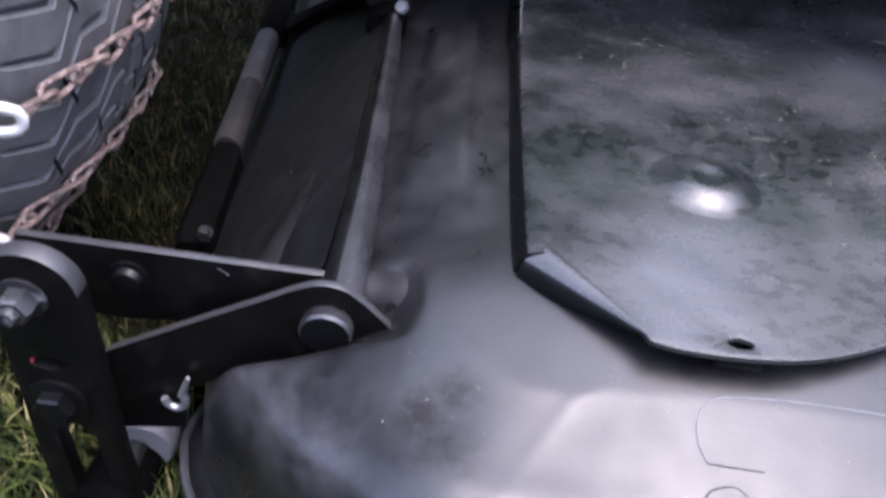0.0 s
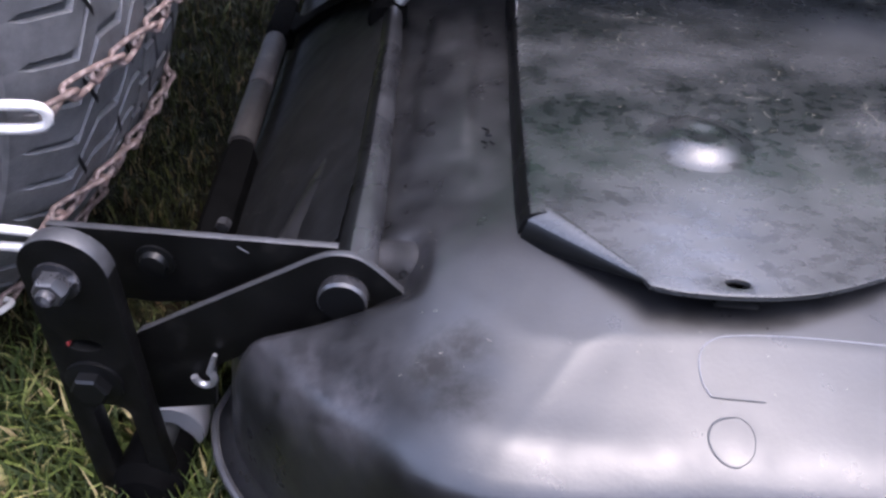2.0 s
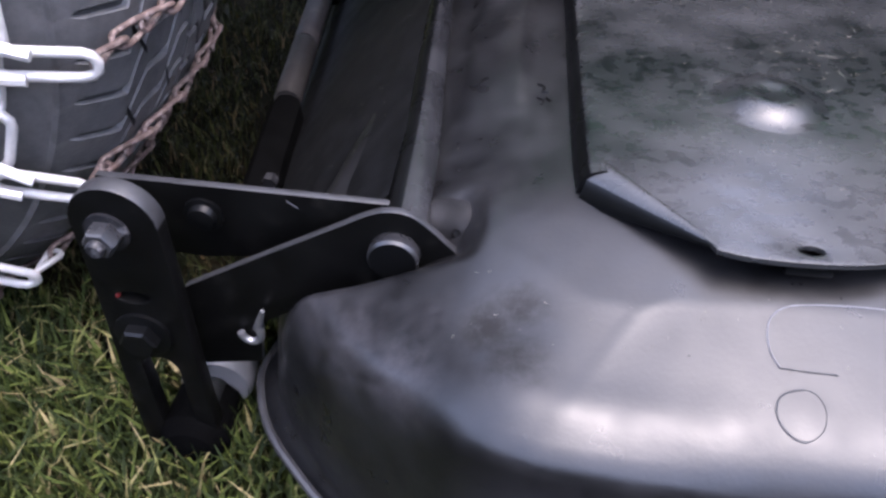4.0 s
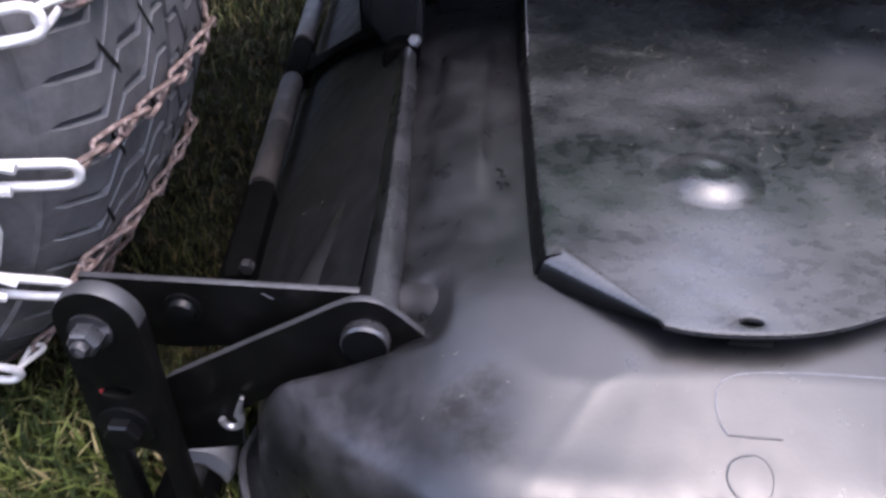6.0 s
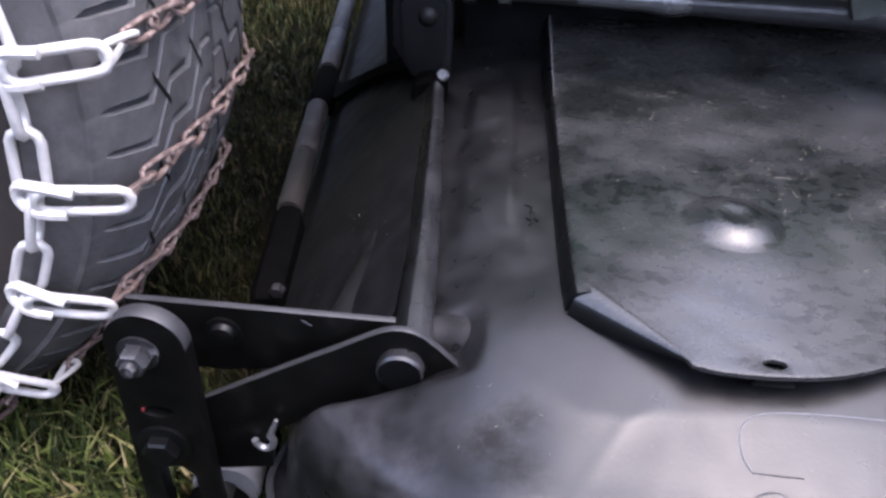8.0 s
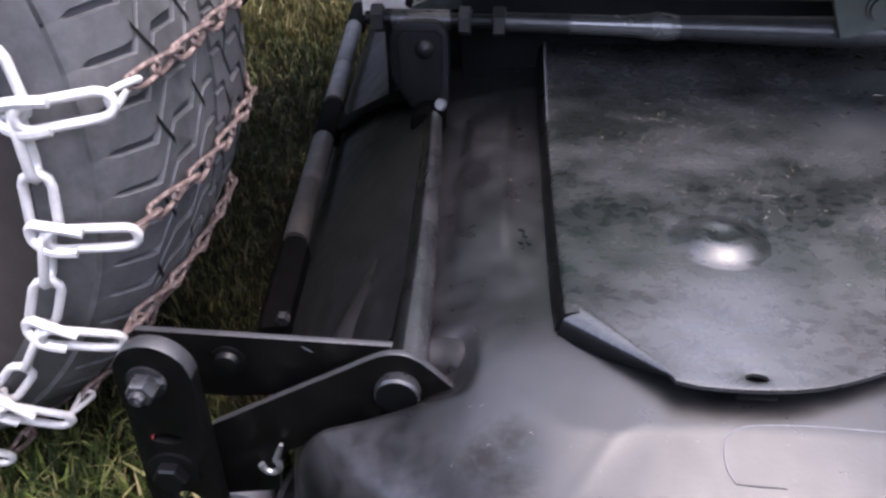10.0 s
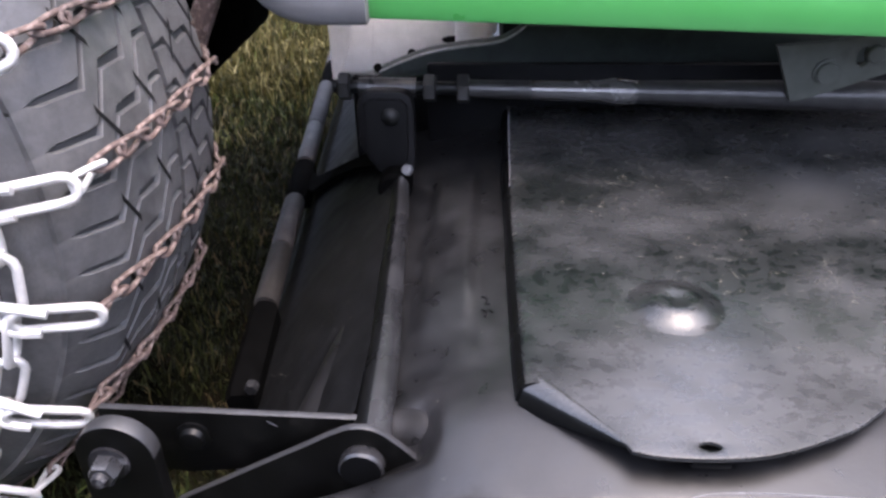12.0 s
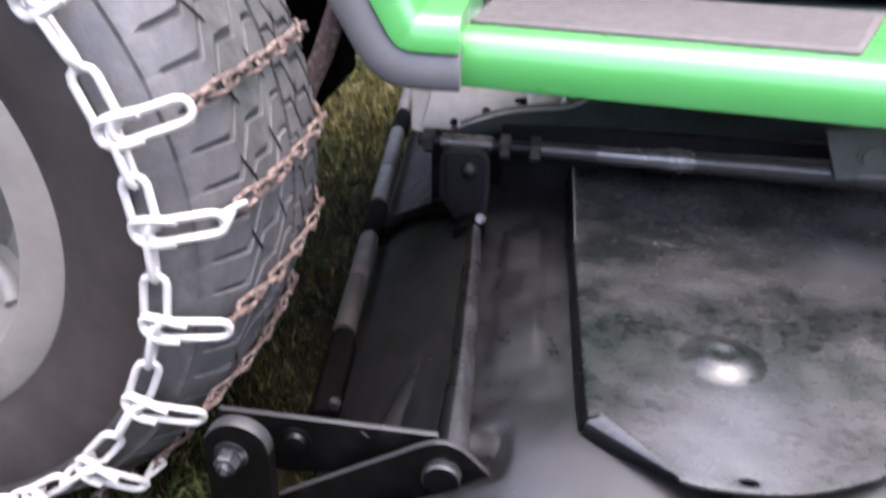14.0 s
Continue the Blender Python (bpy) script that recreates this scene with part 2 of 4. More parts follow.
def shade_faces(ob, test, material=BLACK_SHADE):
    """Faces picked by their normal get a blacker paint: shade put into the colour."""
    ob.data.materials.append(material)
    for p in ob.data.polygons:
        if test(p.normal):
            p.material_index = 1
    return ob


def thing(name, label, category, group="", kind=""):
    return tagged(new(name), label, category, group, kind)


def quad_rings(bm, rings, closed=True, caps=True):
    vs = [[bm.verts.new(p) for p in r] for r in rings]
    n = len(rings[0])
    for a, b in zip(vs, vs[1:]):
        for i in range(n if closed else n - 1):
            j = (i + 1) % n
            bm.faces.new((a[i], a[j], b[j], b[i]))
    if caps and closed:
        bm.faces.new(vs[0][::-1])
        bm.faces.new(vs[-1])
    return vs


def tube(bm, pts, radius, seg=12, closed=False, caps=True):
    """A round bar along points; radius is one number or one for each point."""
    pts = [Vector(p) for p in pts]
    n = len(pts)
    rad = radius if isinstance(radius, (list, tuple)) else [radius] * n
    rings, side = [], None
    for i, p in enumerate(pts):
        a = pts[i - 1] if (i or closed) else p
        b = pts[(i + 1) % n] if (i < n - 1 or closed) else p
        t = (b - a).normalized()
        if side is None:
            side = t.orthogonal().normalized()
        side = (side - t * side.dot(t)).normalized()
        up = t.cross(side)
        rings.append([p + rad[i] * (math.cos(u) * side + math.sin(u) * up) for u in (2 * math.pi * k / seg for k in range(seg))])
    if closed:
        rings.append(rings[0])
        vs = [[bm.verts.new(q) for q in r] for r in rings[:-1]]
        vs.append(vs[0])
        # line up the seam
        off = min(range(seg), key=lambda k: (vs[-2][0].co - vs[0][k].co).length)
        for i in range(n):
            a, b = vs[i], vs[i + 1]
            sh = off if i == n - 1 else 0
            for k in range(seg):
                l = (k + 1) % seg
                bm.faces.new((a[k], a[l], b[(l + sh) % seg], b[(k + sh) % seg]))
    else:
        quad_rings(bm, rings, True, caps)
    return bm


def lathe(bm, profile, seg=48, m=Matrix(), close=False):
    """Turns (radius, height) round the z axis of m."""
    rings = []
    for r, h in profile:
        rings.append([m @ Vector((r * math.cos(a), r * math.sin(a), h)) for a in (2 * math.pi * k / seg for k in range(seg))])
    if close:
        rings.append(rings[0])
    quad_rings(bm, rings, True, not close)
    if close:
        bmesh.ops.remove_doubles(bm, verts=bm.verts, dist=1e-6)
    return bm


def plate(bm, outer, thick, m=Matrix(), holes=(), bevel=0.0):
    """A flat plate: an outline with holes in x and y, from 0 down to -thick, laid by m."""
    edges = []
    for loop in (outer, *holes):
        vs = [bm.verts.new((x, y, 0)) for x, y in loop]
        edges += [bm.edges.new((a, b)) for a, b in zip(vs, vs[1:] + vs[:1])]
    if holes:
        bmesh.ops.triangle_fill(bm, use_beauty=True, use_dissolve=False, edges=edges)
    else:
        bm.faces.new(list({e.verts[0]: 0 for e in edges}))
    bmesh.ops.recalc_face_normals(bm, faces=bm.faces)
    top = list(bm.faces)
    ex = bmesh.ops.extrude_face_region(bm, geom=top)
    bmesh.ops.translate(bm, verts=[v for v in ex["geom"] if isinstance(v, bmesh.types.BMVert)], vec=(0, 0, -thick))
    bmesh.ops.recalc_face_normals(bm, faces=bm.faces)
    if bevel:
        rim = [e for e in bm.edges if len(e.link_faces) == 2 and e.calc_face_angle(0) > 1.0]
        bmesh.ops.bevel(bm, geom=rim, offset=bevel, segments=2, affect="EDGES", profile=0.6)
    bmesh.ops.transform(bm, matrix=m, verts=bm.verts)
    return bm


def box(bm, lo, hi, bevel=0.0, m=Matrix(), seg=2):
    lo, hi = Vector(lo), Vector(hi)
    r = bmesh.ops.create_cube(bm, size=1, matrix=Matrix.LocRotScale((lo + hi) / 2, None, hi - lo))
    if bevel:
        es = list({e for v in r["verts"] for e in v.link_edges})
        bmesh.ops.bevel(bm, geom=es, offset=bevel, segments=seg, affect="EDGES", profile=0.5)
    bmesh.ops.transform(bm, matrix=m, verts=bm.verts)
    return bm


def ring_pts(cx, cy, r, n=20, ry=None):
    return [(cx + r * math.cos(2 * math.pi * k / n), cy + (ry or r) * math.sin(2 * math.pi * k / n)) for k in range(n)]


def slot_pts(cx, cy, half, r, n=8):
    top = [(cx + r * math.cos(a), cy + half + r * math.sin(a)) for a in (math.pi * k / n for k in range(n + 1))]
    return top + [(2 * cx - x, 2 * cy - y) for x, y in top]


def spline(ctrl, per=8, closed=False):
    """Catmull-Rom through control points."""
    p = [Vector(c) for c in ctrl]
    n, out = len(p), []
    for i in range(n if closed else n - 1):
        a, b, c, d = (p[(i + k) % n] if closed else p[min(max(i + k, 0), n - 1)] for k in (-1, 0, 1, 2))
        for k in range(per):
            t = k / per
            out.append(0.5 * (2 * b + (c - a) * t + (2 * a - 5 * b + 4 * c - d) * t * t + (3 * b - a - 3 * c + d) * t**3))
    if not closed:
        out.append(p[-1])
    return out


def smooth01(a, b, x):
    t = min(1, max(0, (x - a) / (b - a)))
    return t * t * (3 - 2 * t)


FACING = Matrix(((1, 0, 0, 0), (0, 0, -1, 0), (0, 1, 0, 0), (0, 0, 0, 1)))  # local x, y to world x, z; local z towards -y


def facing(y):
    return Matrix.Translation((0, y, 0)) @ FACING


def hex_head(bm, at, across, height, m):
    """A hexagon head with a chamfered top, on the local z axis."""
    r = across / math.sqrt(3)
    mm = Matrix.Translation(at) @ m
    lathe(bm, [(r, 0), (r, height * 0.8), (r * 0.86, height)], 6, mm)
    return bm


# ---- ground ----
GROUND = -0.025
bm = bmesh.new()
bmesh.ops.create_grid(bm, x_segments=60, y_segments=60, size=1.5)
for v in bm.verts:
    v.co.z = GROUND + 0.006 * noise.noise(v.co * 6)
rim = [v for v in bm.verts if v.is_boundary]
ctr = Vector((0, 0, GROUND))
edges = [e for e in bm.edges if e.is_boundary]
ex = bmesh.ops.extrude_edge_only(bm, edges=edges)
for v in [g for g in ex["geom"] if isinstance(g, bmesh.types.BMVert)]:
    v.co = Vector((v.co.x * 400, v.co.y * 400, GROUND - 0.01))
lawn_ground = tagged(new("ground", finish("ground", bm, SOIL, 60)), "dark soil and moss under a rough lawn", "ground", kind="structure")


def build_grass(name, material, label, patches, seed):
    rnd = random.Random(seed)
    verts, faces = [], []

    def blade(x, y, h, w):
        a, lean, curl = rnd.uniform(0, 6.283), rnd.uniform(0.1, 0.9), rnd.uniform(0, 6.283)
        dx, dy = math.cos(a) * w, math.sin(a) * w
        lx, ly = math.cos(curl) * lean * h, math.sin(curl) * lean * h
        z0 = GROUND - 0.002
        i = len(verts)
        verts.extend([(x - dx, y - dy, z0), (x + dx, y + dy, z0),
                      (x + lx * 0.35 + dx * 0.8, y + ly * 0.35 + dy * 0.8, z0 + h * 0.55),
                      (x + lx * 0.35 - dx * 0.8, y + ly * 0.35 - dy * 0.8, z0 + h * 0.55),
                      (x + lx, y + ly, z0 + h * (1 - 0.35 * lean))])
        faces.extend([(i, i + 1, i + 2, i + 3), (i + 3, i + 2, i + 4)])

    def patch(x0, x1, y0, y1, count, h0, h1, w):
        for _ in range(count):
            x, y = rnd.uniform(x0, x1), rnd.uniform(y0, y1)
            if noise.noise(Vector((x * 14, y * 14, 3))) < rnd.uniform(-0.9, 0.1):
                continue
            blade(x, y, rnd.uniform(h0, h1), w * rnd.uniform(0.6, 1.3))

    for p in patches:
        patch(*p)
    me = bpy.data.meshes.new(name)
    me.from_pydata(verts, [], faces)
    me.materials.append(material)
    return tagged(new(name, me), label, "grass", kind="stuff")


build_grass("grass", GRASS, "short mown lawn grass, green with dry yellow blades",
            [(-0.50, -0.06, -0.20, 0.07, 15000, 0.016, 0.046, 0.0013), 
             (-1.3, 0.9, -0.9, -0.16, 9000, 0.02, 0.05, 0.002), (-1.3, 0.9, 1.2, 1.5, 9000, 0.02, 0.06, 0.002), (-1.4, -0.45, -0.16, 1.4, 9000, 0.02, 0.05, 0.002),
             (-0.80, -0.10, 0.72, 1.50, 9000, 0.010, 0.036, 0.0013),
             (-3.6, 3.6, -3.6, -0.8, 26000, 0.03, 0.07, 0.004), (-3.6, 3.6, 1.3, 3.6, 26000, 0.03, 0.07, 0.004), (-3.6, -1.3, -0.9, 1.4, 11000, 0.03, 0.07, 0.004), (0.85, 3.6, -0.9, 1.4, 11000, 0.03, 0.07, 0.004),
             (-5.3, 5.3, 3.6, 5.6, 15000, 0.03, 0.07, 0.006), (-5.3, 5.3, -5.6, -3.6, 15000, 0.03, 0.07, 0.006), (-5.6, -3.6, -3.6, 3.6, 11000, 0.03, 0.07, 0.006), (3.6, 5.6, -3.6, 3.6, 11000, 0.03, 0.07, 0.006)], 4)
build_grass("shaded_grass", MOSS_SHADED, "short mossy grass, brown and green, darkened for shade between tyre and deck",
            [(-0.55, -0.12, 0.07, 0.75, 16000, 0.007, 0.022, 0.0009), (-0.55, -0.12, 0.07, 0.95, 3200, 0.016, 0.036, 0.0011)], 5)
build_grass("dry_grass", HAY, "patch of pale dry yellow grass behind the deck", [(-0.75, -0.12, 0.72, 0.95, 1500, 0.012, 0.035, 0.0012), (-0.75, -0.12, 0.92, 1.45, 11000, 0.025, 0.065, 0.0013)], 6)

# unseen hedge, added to cut the low sky light
bm = bmesh.new()
rings = []
for k in range(15):
    f = k / 14
    ring = []
    for i in range(120):
        a = 2 * math.pi * i / 120
        bulge = 0.35 * noise.noise(Vector((math.cos(a) * 5, math.sin(a) * 5, f * 3)))
        r = 5.0 + bulge + 0.5 * smooth01(0.7, 1.0, f)
        h = 1.9 + 0.35 * noise.noise(Vector((math.cos(a) * 4, math.sin(a) * 4, 9)))
        ring.append(Vector((r * math.cos(a), r * math.sin(a), GROUND - 0.05 + h * f)))
    rings.append(ring)
quad_rings(bm, rings, True, False)
tagged(new("backdrop", finish("backdrop", bm, HEDGE, 60)), "dark green hedge, unseen, added round the lawn to block low sky", "hedge", kind="structure")

# ---- mower deck ----
deck = thing("mower_deck", "dusty black painted steel mower deck below a lawn tractor", "mower deck")

OUTLINE = [(-0.105, 0.90), (-0.105, 0.5), (-0.108, 0.18), (-0.124, 0.06), (-0.137, 0.004), (-0.135, -0.014), (-0.127, -0.030), (-0.111, -0.049),
           (-0.089, -0.0745), (-0.063, -0.0955), (-0.0405, -0.1125), (-0.020, -0.1210), (0.003, -0.1245), (0.07, -0.126), (0.3, -0.122), (0.44, -0.09),
           (0.51, 0.0), (0.52, 0.4), (0.51, 0.85), (0.42, 0.94), (0.2, 0.95), (-0.04, 0.95)]
DOME = (0.085, 0.085)


def broad_top(x, y):
    """The height of the pressed top of the deck, before its small folds."""
    back = smooth01(-0.012, 0.03, y)
    # at the back the top falls evenly to the outer side; at the front it drops by a step to a flat corner
    fall = (0.034 - 0.013 * smooth01(0.0, 0.14, y)) * smooth01(-0.015, 0.135, -x)
    step = 0.012 * smooth01(0.012, 0.092, -x) + 0.021 * smooth01(0.040, 0.14, -x) + 0.13 * max(0, -y - 0.03) * smooth01(0.026, 0.072, -x)
    z = 0.153 - fall * back - step * (1 - back)
    z += (0.0102 + 0.0030 * smooth01(0.0, 0.06, x)) * (1 - smooth01(0.106, 0.228, math.hypot(x - DOME[0], (y - DOME[1]) * (1 + 0.15 * smooth01(0.02, 0.13, DOME[1] - y))))) * (1 - smooth01(0.05, 0.12, -x))
    return z - 0.0030 * math.exp(-((x + 0.026) ** 2 + (y + 0.070) ** 2) / 0.00018)


AROUND = [(r * math.cos(a), r * math.sin(a)) for r, n in ((0.006, 5), (0.012, 8)) for a in (2 * math.pi * k / n for k in range(n))]


def deck_top(x, y):
    """The pressed top: its broad form eased over a finger's width, with the gully and the rib."""
    z = (broad_top(x, y) + sum(broad_top(x + u, y + v) for u, v in AROUND)) / (1 + len(AROUND))
    # gully below the lift arm
    z -= (0.011 * smooth01(0.050, 0.112, -x) + 0.013 * smooth01(0.037, 0.051, -x)) * smooth01(-0.038, -0.022, y) * (1 - smooth01(-0.010, 0.014, y))
    rib = smooth01(0.05, 0.12, y) * (1 - smooth01(0.265, 0.285, y))
    z += 0.0045 * rib * (1 - smooth01(0.0135, 0.0205, abs(x + 0.043)))
    return z


# the fold of the skirt (inward distance, share of the height): crisp at the corner, creased and then round along the front
FOLD_D = (-0.011, -0.006, -0.0055, -0.004, -0.003, -0.002, -0.001, 0.0, 0.0025, 0.005, 0.0075, 0.010) + tuple(0.010 + 0.055 * k / 16 for k in range(1, 17))


def eased(shares, power):
    return shares + tuple(1 - (1 - shares[-1]) * (1 - k / 16) ** power for k in range(1, 17))


FOLD_CRISP = eased((-0.08, -0.01, 0.04, 0.36, 0.55, 0.70, 0.79, 0.855, 0.915, 0.944, 0.959, 0.968), 2.4)
# a bevel as wide as a finger above a sharp crease
FOLD_SHARP = (-0.06, -0.01, 0.04, 0.44, 0.615, 0.740, 0.820, 0.866, 0.885, 0.903, 0.9135, 0.924,
              0.9375, 0.949, 0.957, 0.962, 0.965, 0.9675, 0.970, 0.973, 0.976, 0.979, 0.982, 0.985, 0.988, 0.991, 0.994, 0.997)
FOLD_ROUND = eased((-0.05, -0.01, 0.04, 0.30, 0.46, 0.58, 0.67, 0.73, 0.780, 0.825, 0.864, 0.895), 3.0)


def fold(x, k):
    a, f = smooth01(-0.085, -0.030, x), 0.4 * smooth01(0.0, 0.10, x)
    return (FOLD_CRISP[k] * (1 - a) + FOLD_SHARP[k] * a) * (1 - f) + FOLD_ROUND[k] * f


def build_shell():
    out = spline([(x, y, 0) for x, y in OUTLINE], 20, True)
    n = len(out)
    nor = []
    for i in range(n):
        t = out[(i + 1) % n] - out[i - 1]
        nor.append(Vector((-t.y, t.x, 0)).normalized())
    spine = [Vector((0.16, min(max(p.y, 0.14), 0.7), 0)) for p in out]
    low = 0.025
    rings = []
    for n_row, d in enumerate(FOLD_D):
        rings.append([])
        for p, q, c in zip(out, nor, spine):
            w = p + q * (d * (1 + 0.9 * (1 - smooth01(-0.12, -0.06, p.x))))
            if d > 0:
                way = (c - p).normalized()
                w = p + way * (d / max(0.55, way.dot(q)))
            rings[-1].append(Vector((w.x, w.y, low + (deck_top(w.x, w.y) - low) * fold(w.x, n_row))))
    last = rings[-1]
    for s in range(1, 80):
        f = s / 80
        rings.append([])
        for p, c in zip(last, spine):
            w = Vector((p.x, p.y, 0)).lerp(c, f)
            rings[-1].append(Vector((w.x, w.y, deck_top(w.x, w.y))))
    bm = bmesh.new()
    quad_rings(bm, rings, True, False)
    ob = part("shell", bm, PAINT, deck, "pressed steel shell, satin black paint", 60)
    so = ob.modifiers.new("sheet", "SOLIDIFY")
    so.thickness, so.offset = 0.003, -1
    # rolled lower rim
    bm = bmesh.new()
    tube(bm, rings[0], 0.0026, 8, True)
    part("skirt_rim", bm, EDGE, deck, "worn grey steel lower rim of the skirt")


build_shell()


def build_cover():
    z = 0.175
    arc = spline([(0.0498, -0.0468, 0), (0.0633, -0.0496, 0), (0.0873, -0.0497, 0), (0.1125, -0.0459, 0), (0.1408, -0.0345, 0), (0.1634, -0.0207, 0),
                  (0.205, 0.018, 0), (0.25, 0.075, 0), (0.30, 0.15, 0), (0.33, 0.22, 0)], 5)
    poly = [(0.0035, 0.372), (0.0038, 0.25), (0.0056, 0.12), (0.0075, 0.05), (0.0088, 0.015), (0.0098, 0.0025), (0.0465, -0.0415), (0.0485, -0.0440)] + [(p.x, p.y) for p in arc] + [(0.34, 0.30), (0.34, 0.372)]
    bm = bmesh.new()
    plate(bm, poly, 0.0028, Matrix.Translation((0, 0, z)), [ring_pts(0.0846, -0.0425, 0.0050, 14, 0.0028)], 0.0009)
    cover = part("cover_plate", bm, COVER, deck, "glossy black sheet steel belt cover dotted with clippings")
    # unseen plate added below the hole, so no light falls through
    bm = bmesh.new()
    box(bm, (0.076, -0.0475, 0.1660), (0.094, -0.0360, 0.1700), 0.001)
    part("clip_nut", bm, BLACK_SHADE, cover, "black plate added below the hole to stop light")
    # folded flanges
    prof = [(-0.0045, 0.0002), (-0.001, -0.0003), (0.0022, -0.0016), (0.0048, -0.0042), (0.0064, -0.0078), (0.0070, -0.012), (0.0074, -0.024), (0.0054, -0.024), (0.0050, -0.012), (0.003, -0.006), (-0.0045, -0.0026)]
    bm = bmesh.new()
    rings = [[Vector((-o + bend, y, z + h)) for o, h in prof] for y, bend in ((0.372, 0.0), (0.25, 0.0003), (0.12, 0.0022), (0.05, 0.0040), (0.015, 0.0052), (-0.0030, 0.0064))]
    quad_rings(bm, rings)
    # outer face of the fold painted blacker for its shade
    shade_faces(part("side_flange", bm, COVER, cover, "folded side of the belt cover"), lambda v: v.z < 0.75)
    bm = bmesh.new()
    tube(bm, [(-0.0012, 0.21, z - 0.0006), (-0.0013, 0.29, z - 0.0004), (-0.0013, 0.371, z - 0.0004)], [0.0003, 0.0010, 0.0012], 8)
    part("worn_edge", bm, DECAL, cover, "paint rubbed off along the folded edge")
    bm = bmesh.new()
    a, b = Vector((0.0078, 0.0012, z)), Vector((0.0490, -0.0425, z))
    face = [(-0.0040, 0.0001), (-0.0012, -0.0001), (0.0016, -0.0011), (0.0042, -0.0028), (0.0064, -0.0052), (0.0082, -0.0084), (0.0096, -0.0120), (0.0108, -0.0160)]
    roll = face + [(o - 0.0014, h - 0.0016) for o, h in face[::-1]]
    side = Vector(((b - a).y, -(b - a).x, 0)).normalized()
    rings = []
    for k in range(9):
        f = k / 8
        c = a.lerp(b, f)
        s = 1.0 - 0.86 * f
        rings.append([c + side * (o * s) + Vector((0, 0, h * s + 0.0002)) for o, h in roll])
    quad_rings(bm, rings)
    # steep part of the roll darkened by colour, as it lies in shade
    shade_faces(part("corner_flange", bm, COVER, cover, "rolled corner of the belt cover", 80), lambda v: v.z < 0.52)
    # pressed boss over the spindle
    bm = bmesh.new()
    lathe(bm, [(0.0285, -0.0006), (0.0265, 0.0001), (0.0245, 0.0004), (0.0222, 0.0011), (0.0198, 0.0022), (0.0172, 0.0036), (0.0146, 0.0049), (0.0120, 0.0057), (0.0095, 0.0059), (0.0070, 0.0056), (0.004, 0.0051), (0.0005, 0.0049)], 48,
          Matrix.Translation((0.0895, 0.0640, z)))
    part("boss", bm, COVER, cover, "round pressed boss", 80)
    return cover


build_cover()


def shoulder_z(x, y):
    k = np.interp(y + 0.126, FOLD_D, [fold(x, i) for i in range(len(FOLD_D))])
    return 0.025 + (deck_top(x, y) - 0.025) * float(k)


def deck_line(pts, r, name, material, label, closed=False):
    bm = bmesh.new()
    tube(bm, [Vector((p[0], p[1], shoulder_z(p[0], p[1]) + 0.0002)) for p in pts], r, 6, closed)
    part(name, bm, material, deck, label)


deck_line(spline([(0.20, -0.0545, 0), (0.14, -0.0548, 0), (0.1031, -0.0552, 0), (0.0810, -0.0570, 0), (0.0725, -0.0610, 0), (0.0690, -0.0670, 0), (0.0687, -0.0763, 0), (0.0714, -0.0828, 0)], 6), 0.0003,
          "decal_outline", DECAL, "thin pale outline of a clear decal")
deck_line(spline([(0.0714, -0.0828, 0), (0.080, -0.0833, 0), (0.0912, -0.0835, 0)], 6), 0.0003, "decal_lower_edge", DULL, "thin dark lower edge of a clear decal")

# dried ring mark on the shoulder of the deck
bm = bmesh.new()
ring = spline([(0.0806, -0.0902, 0), (0.0720, -0.0920, 0), (0.0686, -0.0972, 0), (0.0691, -0.1027, 0), (0.0728, -0.1070, 0), (0.0781, -0.1079, 0), (0.0837, -0.1034, 0), (0.0850, -0.0953, 0)], 6, True)
tube(bm, [Vector((p.x, p.y, shoulder_z(p.x, p.y))) for p in ring], [0.00045 if p.x < 0.079 else 0.00022 for p in ring], 6, True)
part("ring_mark", bm, DULL, deck, "thin dark ring mark in the paint")

bm = bmesh.new()
for line in ([(-0.0195, 0.091), (-0.0160, 0.088), (-0.0168, 0.083), (-0.0138, 0.082)], [(-0.0190, 0.0775), (-0.0160, 0.0745), (-0.0172, 0.0705)], [(-0.0145, 0.0765), (-0.0125, 0.0735)]):
    tube(bm, [Vector((p.x, p.y, deck_top(p.x, p.y) + 0.0003)) for p in spline([(*q, 0) for q in line], 4)], 0.0007, 6)
part("paint_blister", bm, BLACK_SHADE, deck, "curled blister of black paint")

# rear deflector, the hinge bar at its top and the studs
bm = bmesh.new()
lip = [(-0.083, 0.0, 0.150), (-0.085, 0.13, 0.150), (-0.094, 0.265, 0.150), (-0.105, 0.50, 0.150), (-0.118, 0.86, 0.150)]
foot = [(-0.168, -0.002, 0.046), (-0.188, 0.126, 0.042), (-0.199, 0.257, 0.040), (-0.216, 0.453, 0.038), (-0.247, 0.86, 0.036)]
a, b = spline(lip, 6), spline(foot, 6)
rows = []
for p, q in zip(a, b):
    up = Vector((0.003, 0, 0.003))
    mid = p.lerp(q, 0.5) + Vector((-0.004, 0, 0.003))
    rows.append([p, mid, q, q - up, mid - up, p - up])
quad_rings(bm, rows)
part("rear_deflector", bm, FLAP, deck, "sloping black steel rear deflector")
bm = bmesh.new()
rings = []
